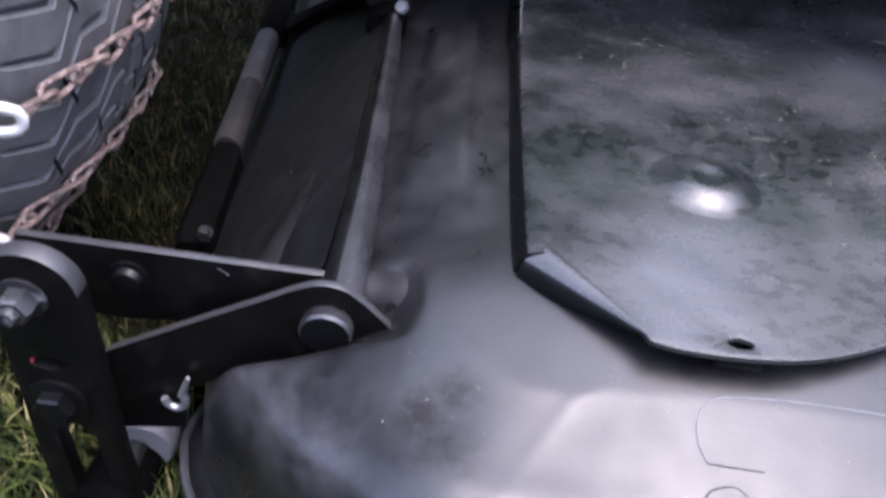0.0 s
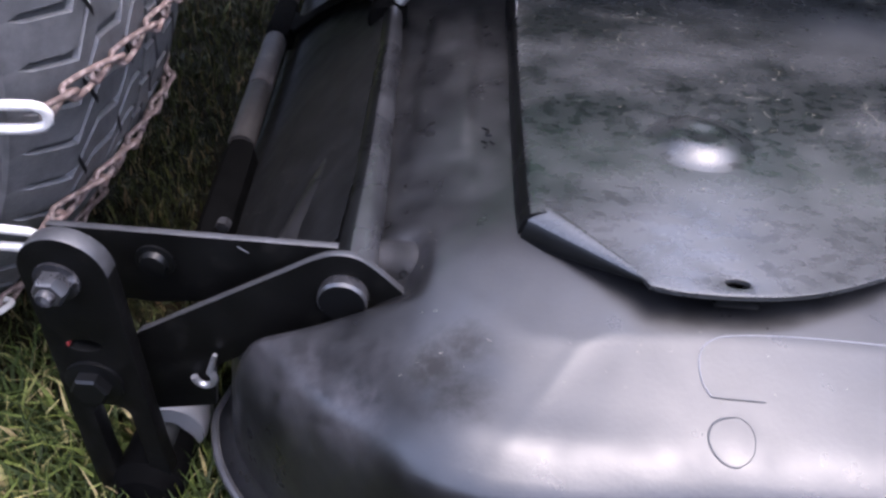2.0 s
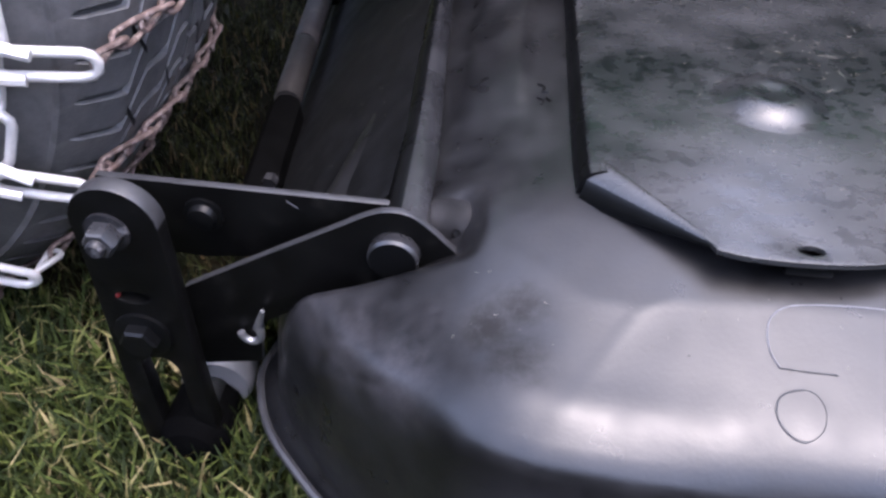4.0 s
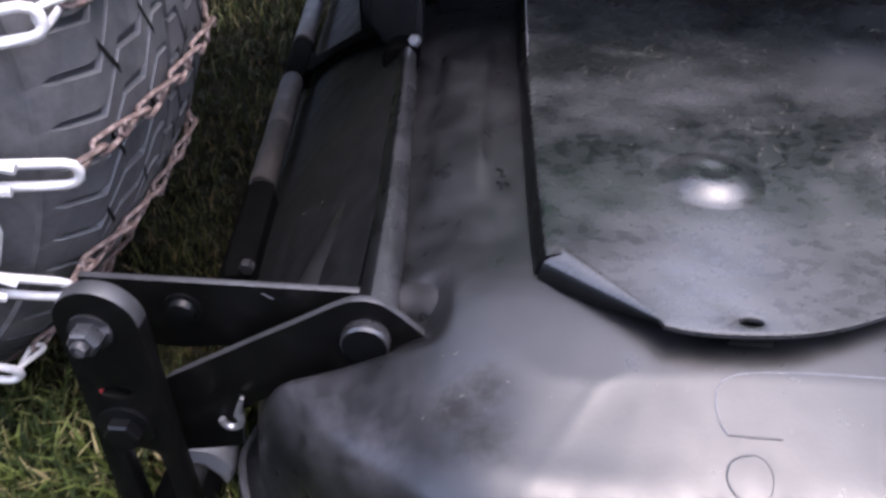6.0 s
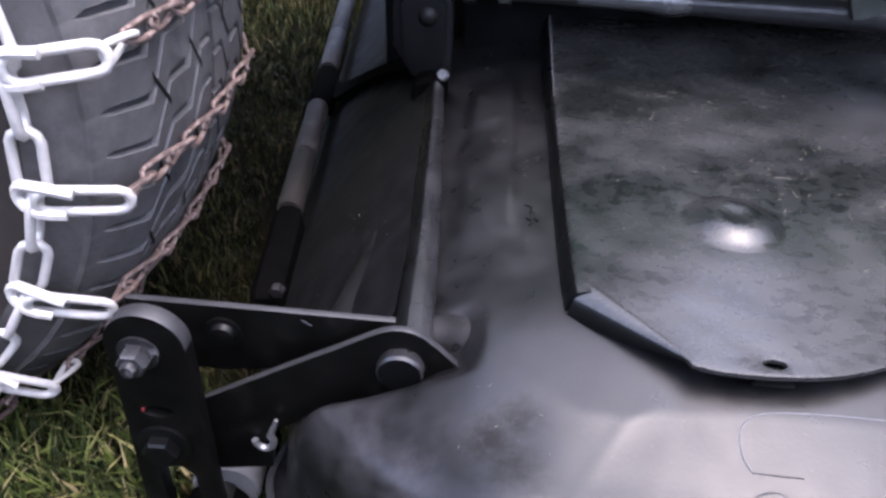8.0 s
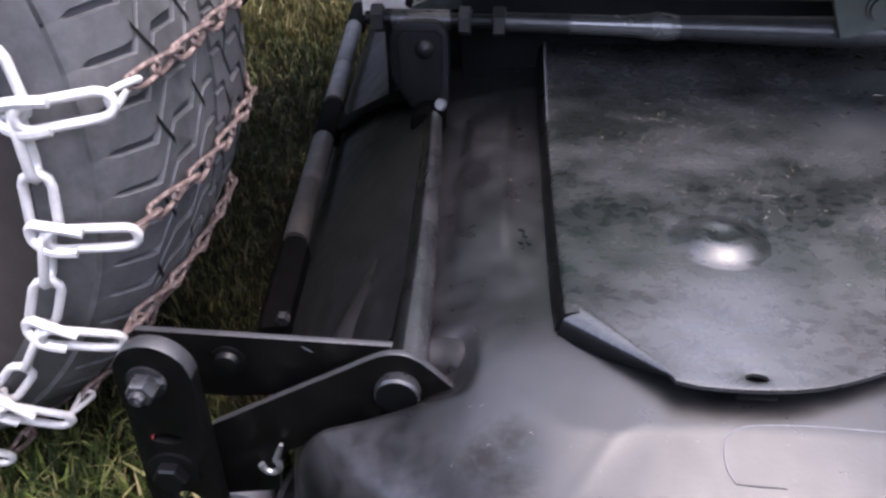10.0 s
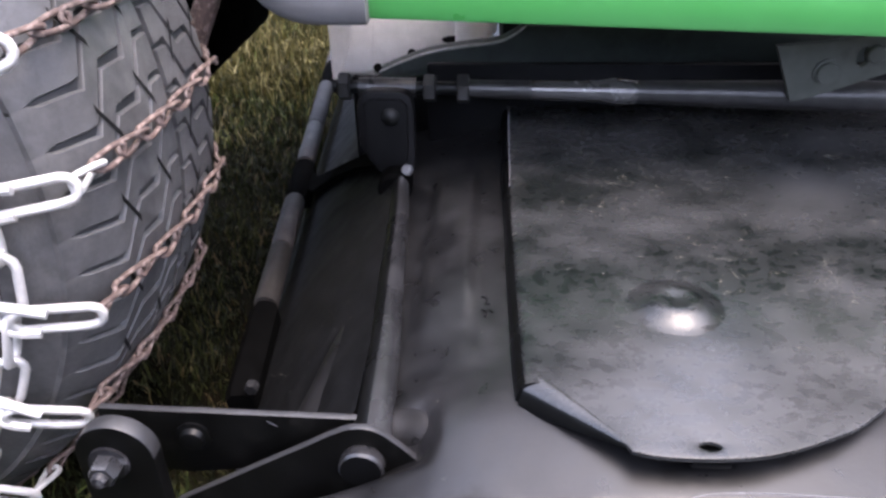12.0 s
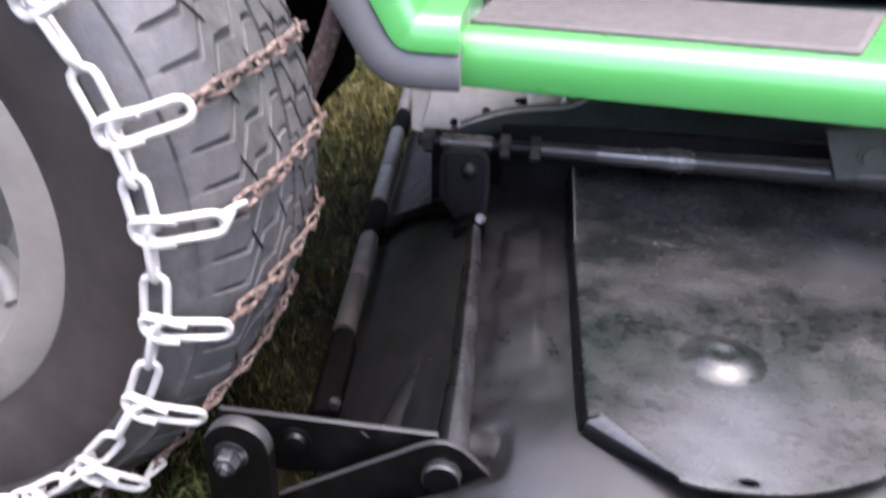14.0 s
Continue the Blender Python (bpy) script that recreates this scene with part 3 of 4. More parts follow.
for x, y, z, flat in ((-0.0632, -0.0155, 0.1440, 0.0150), (-0.0670, 0.06, 0.1455, 0.0125), (-0.0745, 0.16, 0.1465, 0.0095), (-0.0778, 0.21, 0.1470, 0.0085), (-0.0830, 0.268, 0.1475, 0.0075)):
    c = -0.0022 - flat
    strip = [(-0.0215, -0.016), (c - 0.0040, 0.0000), (c - 0.0022, 0.0038), (c, 0.0064), (c + flat * 0.35, 0.0078), (c + flat * 0.7, 0.0074), (-0.0030, 0.0058), (-0.0010, 0.0040), (0.0003, 0.0012), (0.0006, -0.012)]
    rings.append([Vector((x + o, y, z + h)) for o, h in strip])
quad_rings(bm, rings)
# side turned from the light painted black, top left paler
shade_faces(part("hinge_bar", bm, DUSTY, deck, "rounded black hinge bar with a dusty top", 60), lambda v: v.x < -0.25)
bm = bmesh.new()
lathe(bm, [(0.010, -0.012), (0.0130, -0.010), (0.0140, 0.0), (0.0140, 0.016), (0.0115, 0.0190)], 28, Matrix.Translation((-0.0945, 0.283, 0.1430)) @ FACING)
part("pivot_boss", bm, SHADED_RUBBER, deck, "round black boss at the end of the hinge bar")
# black strip for a slot shadow on the deflector, from roller hanger to hinge block
bm = bmesh.new()
rings = []
for x, y, z, w in ((-0.214, 0.452, 0.058, 0.020), (-0.200, 0.430, 0.062, 0.018), (-0.165, 0.392, 0.096, 0.012), (-0.135, 0.352, 0.125, 0.013), (-0.112, 0.310, 0.148, 0.016)):
    rings.append([Vector((x, y - w, z)), Vector((x - 0.003, y - w, z + 0.004)), Vector((x - 0.003, y + w, z + 0.004)), Vector((x, y + w, z))])
quad_rings(bm, rings)
part("hanger_strap", bm, SHADED_RUBBER, deck, "flat black strip for a shadowed slot across the deflector")


def ear():
    """A pressed tab that bends over the end of the hinge bar and down behind the lift arm."""
    bm = bmesh.new()
    rings = []
    for y, z, right in ((0.020, 0.1370, -0.0580), (0.013, 0.1425, -0.0520), (0.008, 0.1458, -0.0465), (0.003, 0.1470, -0.0436), (-0.0025, 0.1466, -0.0426), (-0.0070, 0.1446, -0.0422), (-0.0095, 0.1400, -0.0422), (-0.0115, 0.1330, -0.0420),
                        (-0.0130, 0.1250, -0.0420), (-0.0135, 0.1150, -0.0420)):
        edge = [(-0.0700, -0.003), (-0.0600, -0.001), (right - 0.0070, -0.0006), (right - 0.0034, 0.0004), (right - 0.0014, 0.0), (right - 0.0003, -0.0016), (right, -0.0045), (right - 0.0004, -0.020), (-0.0700, -0.020)]
        rings.append([Vector((x, y + (0.006 if h < -0.01 else 0), z + h)) for x, h in edge])
    quad_rings(bm, rings)
    tab = part("hinge_ear", bm, DUST, deck, "dusty pressed steel tab at the end of the hinge bar", 60)
    bm = bmesh.new()
    lathe(bm, [(0.0021, -0.002), (0.0021, 0.0003), (0.0016, 0.0004), (0.0014, -0.0012), (0.0002, -0.0012)], 14, pose(-0.0512, -0.0098, 0.1388, 68, 0, 0))
    part("rivet_hole", bm, SHADED_RUBBER, tab, "small dark hole in the tab")


ear()

# bracket and its arm
bm = bmesh.new()
plate(bm, [(-0.219, 0.1515), (-0.0785, 0.1490), (-0.078, 0.135), (-0.090, 0.118), (-0.13, 0.112), (-0.175, 0.106), (-0.221, 0.110)], 0.0042, facing(-0.006), (), 0.0008)
pale_edges(part("support_bracket", bm, BRACKET, deck, "flat black steel bracket with a pale edge"))
bm = bmesh.new()
arm_pts = spline([(-0.180, 0.1000, 0), (-0.134, 0.1275, 0), (-0.106, 0.1440, 0), (-0.0900, 0.1535, 0), (-0.0800, 0.1572, 0), (-0.0700, 0.1560, 0), (-0.0610, 0.1490, 0), (-0.0510, 0.1385, 0), (-0.0430, 0.1315, 0)], 4)
low_pts = [(-0.0425, 0.123), (-0.060, 0.117), (-0.090, 0.108), (-0.125, 0.092), (-0.146, 0.078), (-0.150, 0.048), (-0.190, 0.040), (-0.196, 0.060), (-0.194, 0.085)]
plate(bm, [(p.x, p.y) for p in arm_pts] + low_pts, 0.0042, facing(-0.021), (), 0.0007)
pale_edges(part("lift_arm", bm, BRACKET, deck, "black steel lift arm"))
bm = bmesh.new()
lathe(bm, [(0.0065, -0.03), (0.0065, 0.0), (0.0110, 0.0), (0.0116, 0.001), (0.0116, 0.0062), (0.0105, 0.0076), (0.0005, 0.0078)], 32, Matrix.Translation((-0.0770, -0.021, 0.1355)) @ FACING)
# blacker face, so the paler rim reads as its highlight
shade_faces(part("hinge_pin", bm, DUSTY, deck, "round headed pivot pin with a paler rim"), lambda v: v.y < -0.95)
bm = bmesh.new()
tube(bm, [(-0.1515 + 0.0052 * math.cos(a), -0.0235, 0.0730 + 0.0062 * math.sin(a)) for a in (radians(50 - 19 * k) for k in range(13))], 0.0020, 8)
tube(bm, [(-0.1480, -0.0235, 0.0765), (-0.1455, -0.0238, 0.0835), (-0.1430, -0.0240, 0.0905)], [0.0020, 0.0017, 0.0012], 8)
part("spring_clip", bm, STEEL, deck, "bright bent wire spring clip")

bm = bmesh.new()
lathe(bm, [(0.0095, 0.0), (0.0095, 0.0015), (0.0070, 0.0020), (0.0060, 0.0050), (0.0005, 0.0060)], 20, Matrix.Translation((-0.1700, -0.006, 0.1340)) @ FACING)
part("rivet", bm, BLACK_SHADE, deck, "black rivet head on the bracket")
bm = bmesh.new()
tube(bm, [(-0.1290, -0.0064, 0.1462), (-0.1240, -0.0064, 0.1428)], 0.00035, 6)
part("scratch", bm, EDGE, deck, "bright scratch in the bracket paint")

# slotted roller arm in front, its bolts and the roller
bm = bmesh.new()
head = [(-0.1935 + 0.0195 * math.cos(a), 0.1530 + 0.0195 * math.sin(a)) for a in (math.pi * k / 14 for k in range(15))]
outer = head + [(-0.2132, 0.125), (-0.2148, 0.085), (-0.2165, 0.05), (-0.2180, -0.01), (-0.1745, -0.01), (-0.1750, 0.06), (-0.1742, 0.12)]
plate(bm, outer, 0.0095, facing(-0.041), [ring_pts(-0.1960, 0.1095, 0.0085, 14, 0.0036), slot_pts(-0.1950, 0.030, 0.028, 0.0095)], 0.001)
roller_arm = pale_edges(part("roller_arm", bm, BRACKET, deck, "slotted black steel roller arm with a rounded top"), rim=lambda c: c.z > 0.150)
bm = bmesh.new()
lathe(bm, [(0.0100, 0.0), (0.0100, 0.0016), (0.0080, 0.0018)], 24, Matrix.Translation((-0.1965, -0.041, 0.1500)) @ FACING)
part("washer", bm, SCUFF, roller_arm, "scuffed washer")
bm = bmesh.new()
hex_head(bm, (-0.1965, -0.0428, 0.1500), 0.0128, 0.0085, FACING)
part("nut", bm, DUSTY, roller_arm, "scuffed steel nut")
bm = bmesh.new()
lathe(bm, [(0.0040, 0.0), (0.0040, 0.0125), (0.0031, 0.0138)], 16, Matrix.Translation((-0.1965, -0.041, 0.1500)) @ FACING)
part("stud", bm, SCUFF, roller_arm, "threaded stud end")
bm = bmesh.new()
lathe(bm, [(0.0140, 0.0), (0.0140, 0.002), (0.0120, 0.0024)], 28, Matrix.Translation((-0.1970, -0.041, 0.0850)) @ FACING)
hex_head(bm, (-0.1970, -0.0432, 0.0850), 0.0165, 0.0062, FACING)
part("hex_bolt", bm, BLACK_SHADE, roller_arm, "scuffed hexagon bolt with a washer")
bm = bmesh.new()
lathe(bm, [(0.010, -0.03), (0.019, -0.028), (0.020, 0.0), (0.014, 0.008), (0.006, 0.010), (0.0005, 0.010)], 24, Matrix.Translation((-0.190, -0.040, -0.002)) @ FACING)
part("roller_mount", bm, SHADED_RUBBER, roller_arm, "black plastic roller mount")
# added backing: the dark inside of the slot put into its black
bm = bmesh.new()
box(bm, (-0.2085, -0.0313, 0.1015), (-0.1835, -0.0307, 0.1175), 0.0)
part("slot_liner", bm, FLAP, roller_arm, "black plate added behind the upper slot to keep it dark")
bm = bmesh.new()
box(bm, (-0.2042, -0.0412, 0.1086), (-0.2030, -0.0384, 0.1108), 0.0004)
part("paint_fleck", bm, RED, roller_arm, "small red paint fleck")


def roller_at(y):
    return Vector((-0.1785 - 0.1006 * y, y, 0.060))


def sleeve(a, b, r, material, label):
    bm = bmesh.new()
    w = (b - a).normalized() * 0.003
    tube(bm, [a, a + w, b - w, b], [r * 0.92, r, r, r * 0.92], 24)
    part("roller", bm, material, deck, label)


for y0, y1 in ((0.214, 0.304), (0.306, 0.401), (0.491, 0.600), (0.602, 0.750), (0.840, 0.960), (0.962, 1.12)):
    sleeve(roller_at(y0), roller_at(y1), 0.0105, ROLLER if y0 > 0.3 else DARK_ROLLER, "scuffed pale grey roller sleeve" if y0 > 0.3 else "dark grey roller sleeve")
sleeve(Vector((-0.1855, -0.012, 0.010)), Vector((-0.1874, 0.010, 0.010)), 0.0205, GREY, "pale grey wheel behind the slotted arm")
for y0, y1 in ((0.098, 0.212), (0.403, 0.489), (0.752, 0.838)):
    bm = bmesh.new()
    n = roller_at(y0) - Vector((0, y0, 0))
    m = roller_at(y1) - Vector((0, y1, 0))
    rings = []
    for f in (0.0, 0.08, 0.92, 1.0):
        c = n.lerp(m, f)
        k = 0.82 if f in (0.0, 1.0) else 1.0
        rings.append([Vector((c.x + o * k, y0 + (y1 - y0) * f, c.z + h * k)) for o, h in ((-0.010, -0.012), (-0.011, 0.002), (-0.006, 0.008), (0.004, 0.009), (0.012, 0.005), (0.014, -0.012))])
    quad_rings(bm, rings)
    part("roller_hanger", bm, SHADED_RUBBER, deck, "black hanger of the rear roller")
bm = bmesh.new()
tube(bm, [roller_at(0.11), roller_at(1.14)], 0.006, 12)
part("roller_axle", bm, DARK, deck)
bm = bmesh.new()
tube(bm, [(-0.1850, -0.035, 0.010), (-0.1880, 0.030, 0.010)], 0.008, 12)
part("wheel_axle", bm, DARK, deck)
bm = bmesh.new()
hex_head(bm, (-0.1775, 0.102, 0.0740), 0.0085, 0.006, FACING)
part("small_nut", bm, SCUFF, deck, "small bright nut")

# block at the far end of the hinge bar
bm = bmesh.new()
top_arc = [(-0.1015 + 0.0232 * math.copysign(abs(math.cos(a)) ** 0.55, math.cos(a)), 0.1960 + 0.0230 * math.sin(a) ** 0.6) for a in (math.pi * k / 16 for k in range(17))]
plate(bm, top_arc + [(-0.1243, 0.172), (-0.117, 0.158), (-0.108, 0.148), (-0.080, 0.148), (-0.0788, 0.165)], 0.014, facing(0.288), (), 0.002)
hinge_block = part("hinge_block", bm, BLACKP, deck, "black hinge clevis with a rounded top")
bm = bmesh.new()
plate(bm, [(-0.1185, 0.2085), (-0.114, 0.2130), (-0.088, 0.2130), (-0.0835, 0.2085), (-0.0838, 0.170), (-0.088, 0.152), (-0.110, 0.150), (-0.1175, 0.168)], 0.005, facing(0.284), (), 0.0014)
part("clevis_plate", bm, FLAP, hinge_block, "bevelled front plate of the clevis")
bm = bmesh.new()
lathe(bm, [(0.0075, 0.0), (0.0075, 0.0015), (0.0062, 0.003), (0.0042, 0.005), (0.0005, 0.0058)], 20, Matrix.Translation((-0.0970, 0.284, 0.1995)) @ FACING)
part("bolt", bm, DARK, hinge_block, "dark bolt head")
bm = bmesh.new()
lathe(bm, [(0.0050, 0), (0.0050, 0.004), (0.0038, 0.0055), (0.0005, 0.0055)], 6, pose(-0.0835, 0.277, 0.156, 70, 0, -20))
part("bolt", bm, STEEL, hinge_block, "bright bolt end")
# added panel: the dark cavity behind the cover put into its black
bm = bmesh.new()
box(bm, (-0.075, 0.376, 0.11), (0.46, 0.384, 0.213), 0.002)
part("rear_wall", bm, FLAP, deck, "black panel added for the dark gap behind the belt cover")


def clippings():
    rnd = random.Random(8)
    verts, faces = [], []

    def bit(x, y, z, s):
        a, l, w = rnd.uniform(0, 6.283), s * rnd.uniform(0.7, 3.6), s * 0.40
        cx, sx = math.cos(a), math.sin(a)
        i = len(verts)
        for u, v, h in ((-l, -w, 0.0), (l, -w, 0.0004), (l, w, 0.0), (-l, w, 0.0005), (0, 0, w * 1.2)):
            verts.append((x + u * cx - v * sx, y + u * sx + v * cx, z + h))
        for f in ((0, 1, 4), (1, 2, 4), (2, 3, 4), (3, 0, 4)):
            faces.append(tuple(i + k for k in f))

    for cx, cy, sx, sy, num in ((0.079, 0.216, 0.016, 0.020, 45), (0.046, 0.183, 0.012, 0.016, 16), (0.126, 0.105, 0.012, 0.018, 26), (0.179, 0.091, 0.010, 0.016, 22),
                                (0.20, 0.30, 0.04, 0.02, 25), (0.26, 0.25, 0.03, 0.02, 25), (0.10, 0.15, 0.06, 0.07, 60), (0.16, 0.20, 0.06, 0.07, 50)):
        for _ in range(int(num * 2.1)):
            x, y = rnd.gauss(cx, sx), rnd.gauss(cy, sy)
            if 0.006 < x < 0.3 and -0.02 < y < 0.36 and math.hypot(x - 0.0895, y - 0.064) > 0.027:
                bit(x, y, 0.1752, rnd.choice((0.00016, 0.00020, 0.00026, 0.00034, 0.00050)))
    for _ in range(130):
        f, y = rnd.gauss(0.45, 0.20), rnd.gauss(0.14, 0.055)
        if 0.1 < f < 0.9:
            x, z = -0.085 - 0.103 * f, 0.150 - 0.108 * f
            bit(x - 0.003, y, z + 0.0046, rnd.uniform(0.00009, 0.00020))
    for _ in range(46):
        x, y = rnd.uniform(-0.06, -0.01), rnd.uniform(-0.05, 0.34)
        bit(x, y, deck_top(x, y) + 0.0003, rnd.uniform(0.00012, 0.00030))
    for cx, cy in ((-0.0144, 0.078), (-0.0205, 0.050), (-0.037, 0.165)):
        for _ in range(6):
            x, y = rnd.gauss(cx, 0.005), rnd.gauss(cy, 0.010)
            bit(x, y, deck_top(x, y) + 0.0002, rnd.uniform(0.00012, 0.00026))
    for _ in range(22):
        x, y = rnd.uniform(-0.06, 0.14), rnd.uniform(-0.085, -0.055)
        bit(x, y, shoulder_z(x, y) + 0.0003, rnd.uniform(0.00012, 0.00030))
    for cx, cy, r, a0, a1 in ((0.127, 0.104, 0.011, 1.0, 1.9), (0.139, 0.099, 0.009, 3.0, 3.8), (0.172, 0.096, 0.016, 5.9, 6.9), (0.180, 0.080, 0.012, 5.6, 6.5),
                              (0.163, 0.078, 0.009, 2.4, 3.4), (0.074, 0.212, 0.006, 0.5, 2.4), (0.215, 0.235, 0.009, 2.0, 4.0), (0.245, 0.262, 0.008, 0.2, 2.0)):
        n = 9
        for k in range(n):
            u0, u1 = a0 + (a1 - a0) * k / n, a0 + (a1 - a0) * (k + 1) / n
            i = len(verts)
            for u, w in ((u0, -0.00011), (u1, -0.00011), (u1, 0.00011), (u0, 0.00011)):
                verts.append((cx + (r + w) * math.cos(u), cy + (r + w) * math.sin(u), 0.1753 + 0.0004 * math.sin(3 * u)))
            verts.append((cx + r * math.cos((u0 + u1) / 2), cy + r * math.sin((u0 + u1) / 2), 0.1757))
            for f in ((0, 1, 4), (1, 2, 4), (2, 3, 4), (3, 0, 4)):
                faces.append(tuple(i + q for q in f))
    me = bpy.data.meshes.new("grass_clippings")
    me.from_pydata(verts, [], faces)
    me.materials.append(CLIP)
    tagged(new("grass_clippings", me), "tiny dry grass clippings lying on the black deck", "clippings", kind="stuff")


clippings()

# ---- lawn tractor ----
tractor = thing("lawn_tractor", "green lawn tractor with a footboard and a large rear wheel", "lawn tractor")
WHEEL = Vector((-0.497, 0.133, 0.256))
R_TYRE = 0.285
AXIS = Matrix.Translation(WHEEL) @ Matrix.Rotation(radians(90), 4, "X") @ Matrix.Diagonal((1, 1, 0.93, 1))  # local z to world -y


def crown(w):
    """Radius of the tread at w metres from the tyre's middle."""
    return R_TYRE + 0.002 - 0.75 * w * w - (0.014 * smooth01(0.080, 0.118, abs(w)))


def build_tyre():
    half = [(0.158, 0.088), (0.162, 0.102), (0.169, 0.110), (0.185, 0.120), (0.205, 0.127), (0.222, 0.130), (0.238, 0.128), (0.246, 0.124)]
    prof = [(r, w) for r, w in half] + [(crown(w), w) for w in np.linspace(0.116, -0.116, 25)] + [(r, -w) for r, w in half[::-1]]
    bm = bmesh.new()
    lathe(bm, prof + [(0.148, -0.08), (0.148, 0.08)], 120, AXIS, True)
    tyre = part("tyre", bm, WALL, tractor, "worn black rubber rear tyre with a zigzag tread", 50)
    tyre.data.materials.append(RUBBER)
    tyre.data.materials.append(LUG)
    for p in tyre.data.polygons:
        c = AXIS.inverted() @ p.center
        if abs(c.z) < 0.112 and math.hypot(c.x, c.y) > 0.24:
            p.material_index = 1
        elif math.hypot(c.x, c.y) > 0.236:
            p.material_index = 2
    return tyre


tyre = build_tyre()


LUGS = 72


def lug_mesh(sign, outer_sipe):
    """One tread bar from the middle to the worn shoulder, stepped like a bolt of lightning, with a dark sipe across it."""
    pitch = 2 * math.pi * R_TYRE / LUGS
    # distance from the middle, shift along the tread, half the groove to the next bar
    mid = [(0.003, 0.056, 0.0014), (0.018, 0.056, 0.0020), (0.036, 0.028, 0.0028), (0.060, 0.028, 0.0021), (0.080, 0.0, 0.0028), (0.087, 0.0, 0.0018), (0.103, 0.0, 0.0015), (0.109, 0.0, -0.00095), (0.116, 0.0, -0.00095)]
    bm = bmesh.new()

    def at(w, s, h):
        ang = s / R_TYRE
        r = crown(w) + h
        return Vector((r * math.cos(ang), r * math.sin(ang), w * sign))

    secs = []
    for w, s, gap in mid:
        sec = []
        for inset, h in ((0.0, -0.004), (0.0002, 0.0020), (0.0010, 0.0031)):
            sec.append((at(w, s + gap + inset, h), at(w, s + pitch - gap - inset, h)))
        secs.append([p for p, _ in sec] + [q for _, q in sec[::-1]])
    vs = [[bm.verts.new(p) for p in sec] for sec in secs]
    for p, q in zip(vs, vs[1:]):
        for i in range(5):
            bm.faces.new((p[i], p[i + 1], q[i + 1], q[i]))
    bm.faces.new(vs[0])
    bm.faces.new(vs[-1][::-1])
    n_top = len(bm.faces)
    w, s, dw, ds = (0.0710, 0.013 + pitch * 0.5, 0.0080, 0.0105) if outer_sipe else (0.0270, 0.042 + pitch * 0.5, 0.0070, 0.0100)
    bm.faces.new([bm.verts.new(at(w + dw * u, s + ds * u + v, 0.0035)) for u, v in ((-1, -0.0022), (1, -0.0022), (1, 0.0022), (-1, 0.0022))])
    bm.faces.ensure_lookup_table()
    for f in bm.faces[n_top:]:
        f.material_index = 1
    return finish("tread_lug", bm, LUG, 40, (GROOVE,))


lugs = {(sign, k): lug_mesh(sign, k == 0) for sign in (1, -1) for k in (0, 1)}

# rim, hub
bm = bmesh.new()
lathe(bm, [(0.150, 0.118), (0.172, 0.1185), (0.1790, 0.115), (0.1790, 0.110), (0.160, 0.106), (0.152, 0.100), (0.146, 0.090), (0.140, 0.060), (0.125, 0.042), (0.100, 0.036),
           (0.085, 0.044), (0.070, 0.058), (0.050, 0.062), (0.030, 0.062), (0.030, -0.05), (0.13, -0.06), (0.15, -0.105), (0.156, -0.11), (0.15, -0.09), (0.148, 0.0), (0.148, 0.09)], 96, AXIS, True)
rim = part("rim", bm, RIM, tractor, "pale painted steel wheel rim with rust stains", 50)
bm = bmesh.new()
lathe(bm, [(0.034, 0.05), (0.034, 0.080), (0.028, 0.088), (0.0005, 0.088)], 32, AXIS)
part("hub", bm, DARK, rim, "dark axle hub")
for k in range(6):
    # darker panel in place of a shaded opening, and the raised spoke beside it
    mid = radians(-22 + 60 * k)
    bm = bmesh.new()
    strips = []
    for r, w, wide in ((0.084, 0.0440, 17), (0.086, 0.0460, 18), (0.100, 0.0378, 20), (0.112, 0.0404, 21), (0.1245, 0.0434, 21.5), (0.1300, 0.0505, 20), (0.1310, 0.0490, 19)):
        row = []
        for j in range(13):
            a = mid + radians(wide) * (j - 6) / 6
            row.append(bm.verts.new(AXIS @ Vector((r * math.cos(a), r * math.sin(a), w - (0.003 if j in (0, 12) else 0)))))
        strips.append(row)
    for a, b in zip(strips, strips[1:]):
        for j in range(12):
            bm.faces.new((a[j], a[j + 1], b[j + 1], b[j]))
    part("stamped_panel", bm, WINDOW_SHADE, rim, "darker panel standing in for a shaded opening of the wheel disc")
    bm = bmesh.new()
    a = mid + radians(30)
    tube(bm, [AXIS @ Vector((r * math.cos(a), r * math.sin(a), w)) for r, w in ((0.068, 0.056), (0.084, 0.042), (0.102, 0.037), (0.120, 0.040), (0.134, 0.052))], [0.006, 0.009, 0.010, 0.011, 0.008], 14)
    part("spoke", bm, RIM, rim, "pale raised wheel spoke")
for k in range(5):
    bm = bmesh.new()
    a = 2 * math.pi * k / 5 + 0.3
    hex_head(bm, (0, 0, 0), 0.017, 0.012, AXIS @ Matrix.Translation((0.055 * math.cos(a), 0.055 * math.sin(a), 0.061)))
    part("wheel_bolt", bm, STEEL, rim, "steel wheel bolt")

# footboard: a green slab with rounded nose, its near edge runs slightly askew
FB_A, FB_B = Vector((-0.104, 0.2440, 0)), Vector((0.62, 0.1415, 0))
fdir = (FB_B - FB_A).normalized()
fin = Vector((-fdir.y, fdir.x, 0))
FOOT = Matrix(((fdir.x, fin.x, 0, FB_A.x), (fdir.y, fin.y, 0, FB_A.y), (0, 0, 1, 0), (0, 0, 0, 1)))
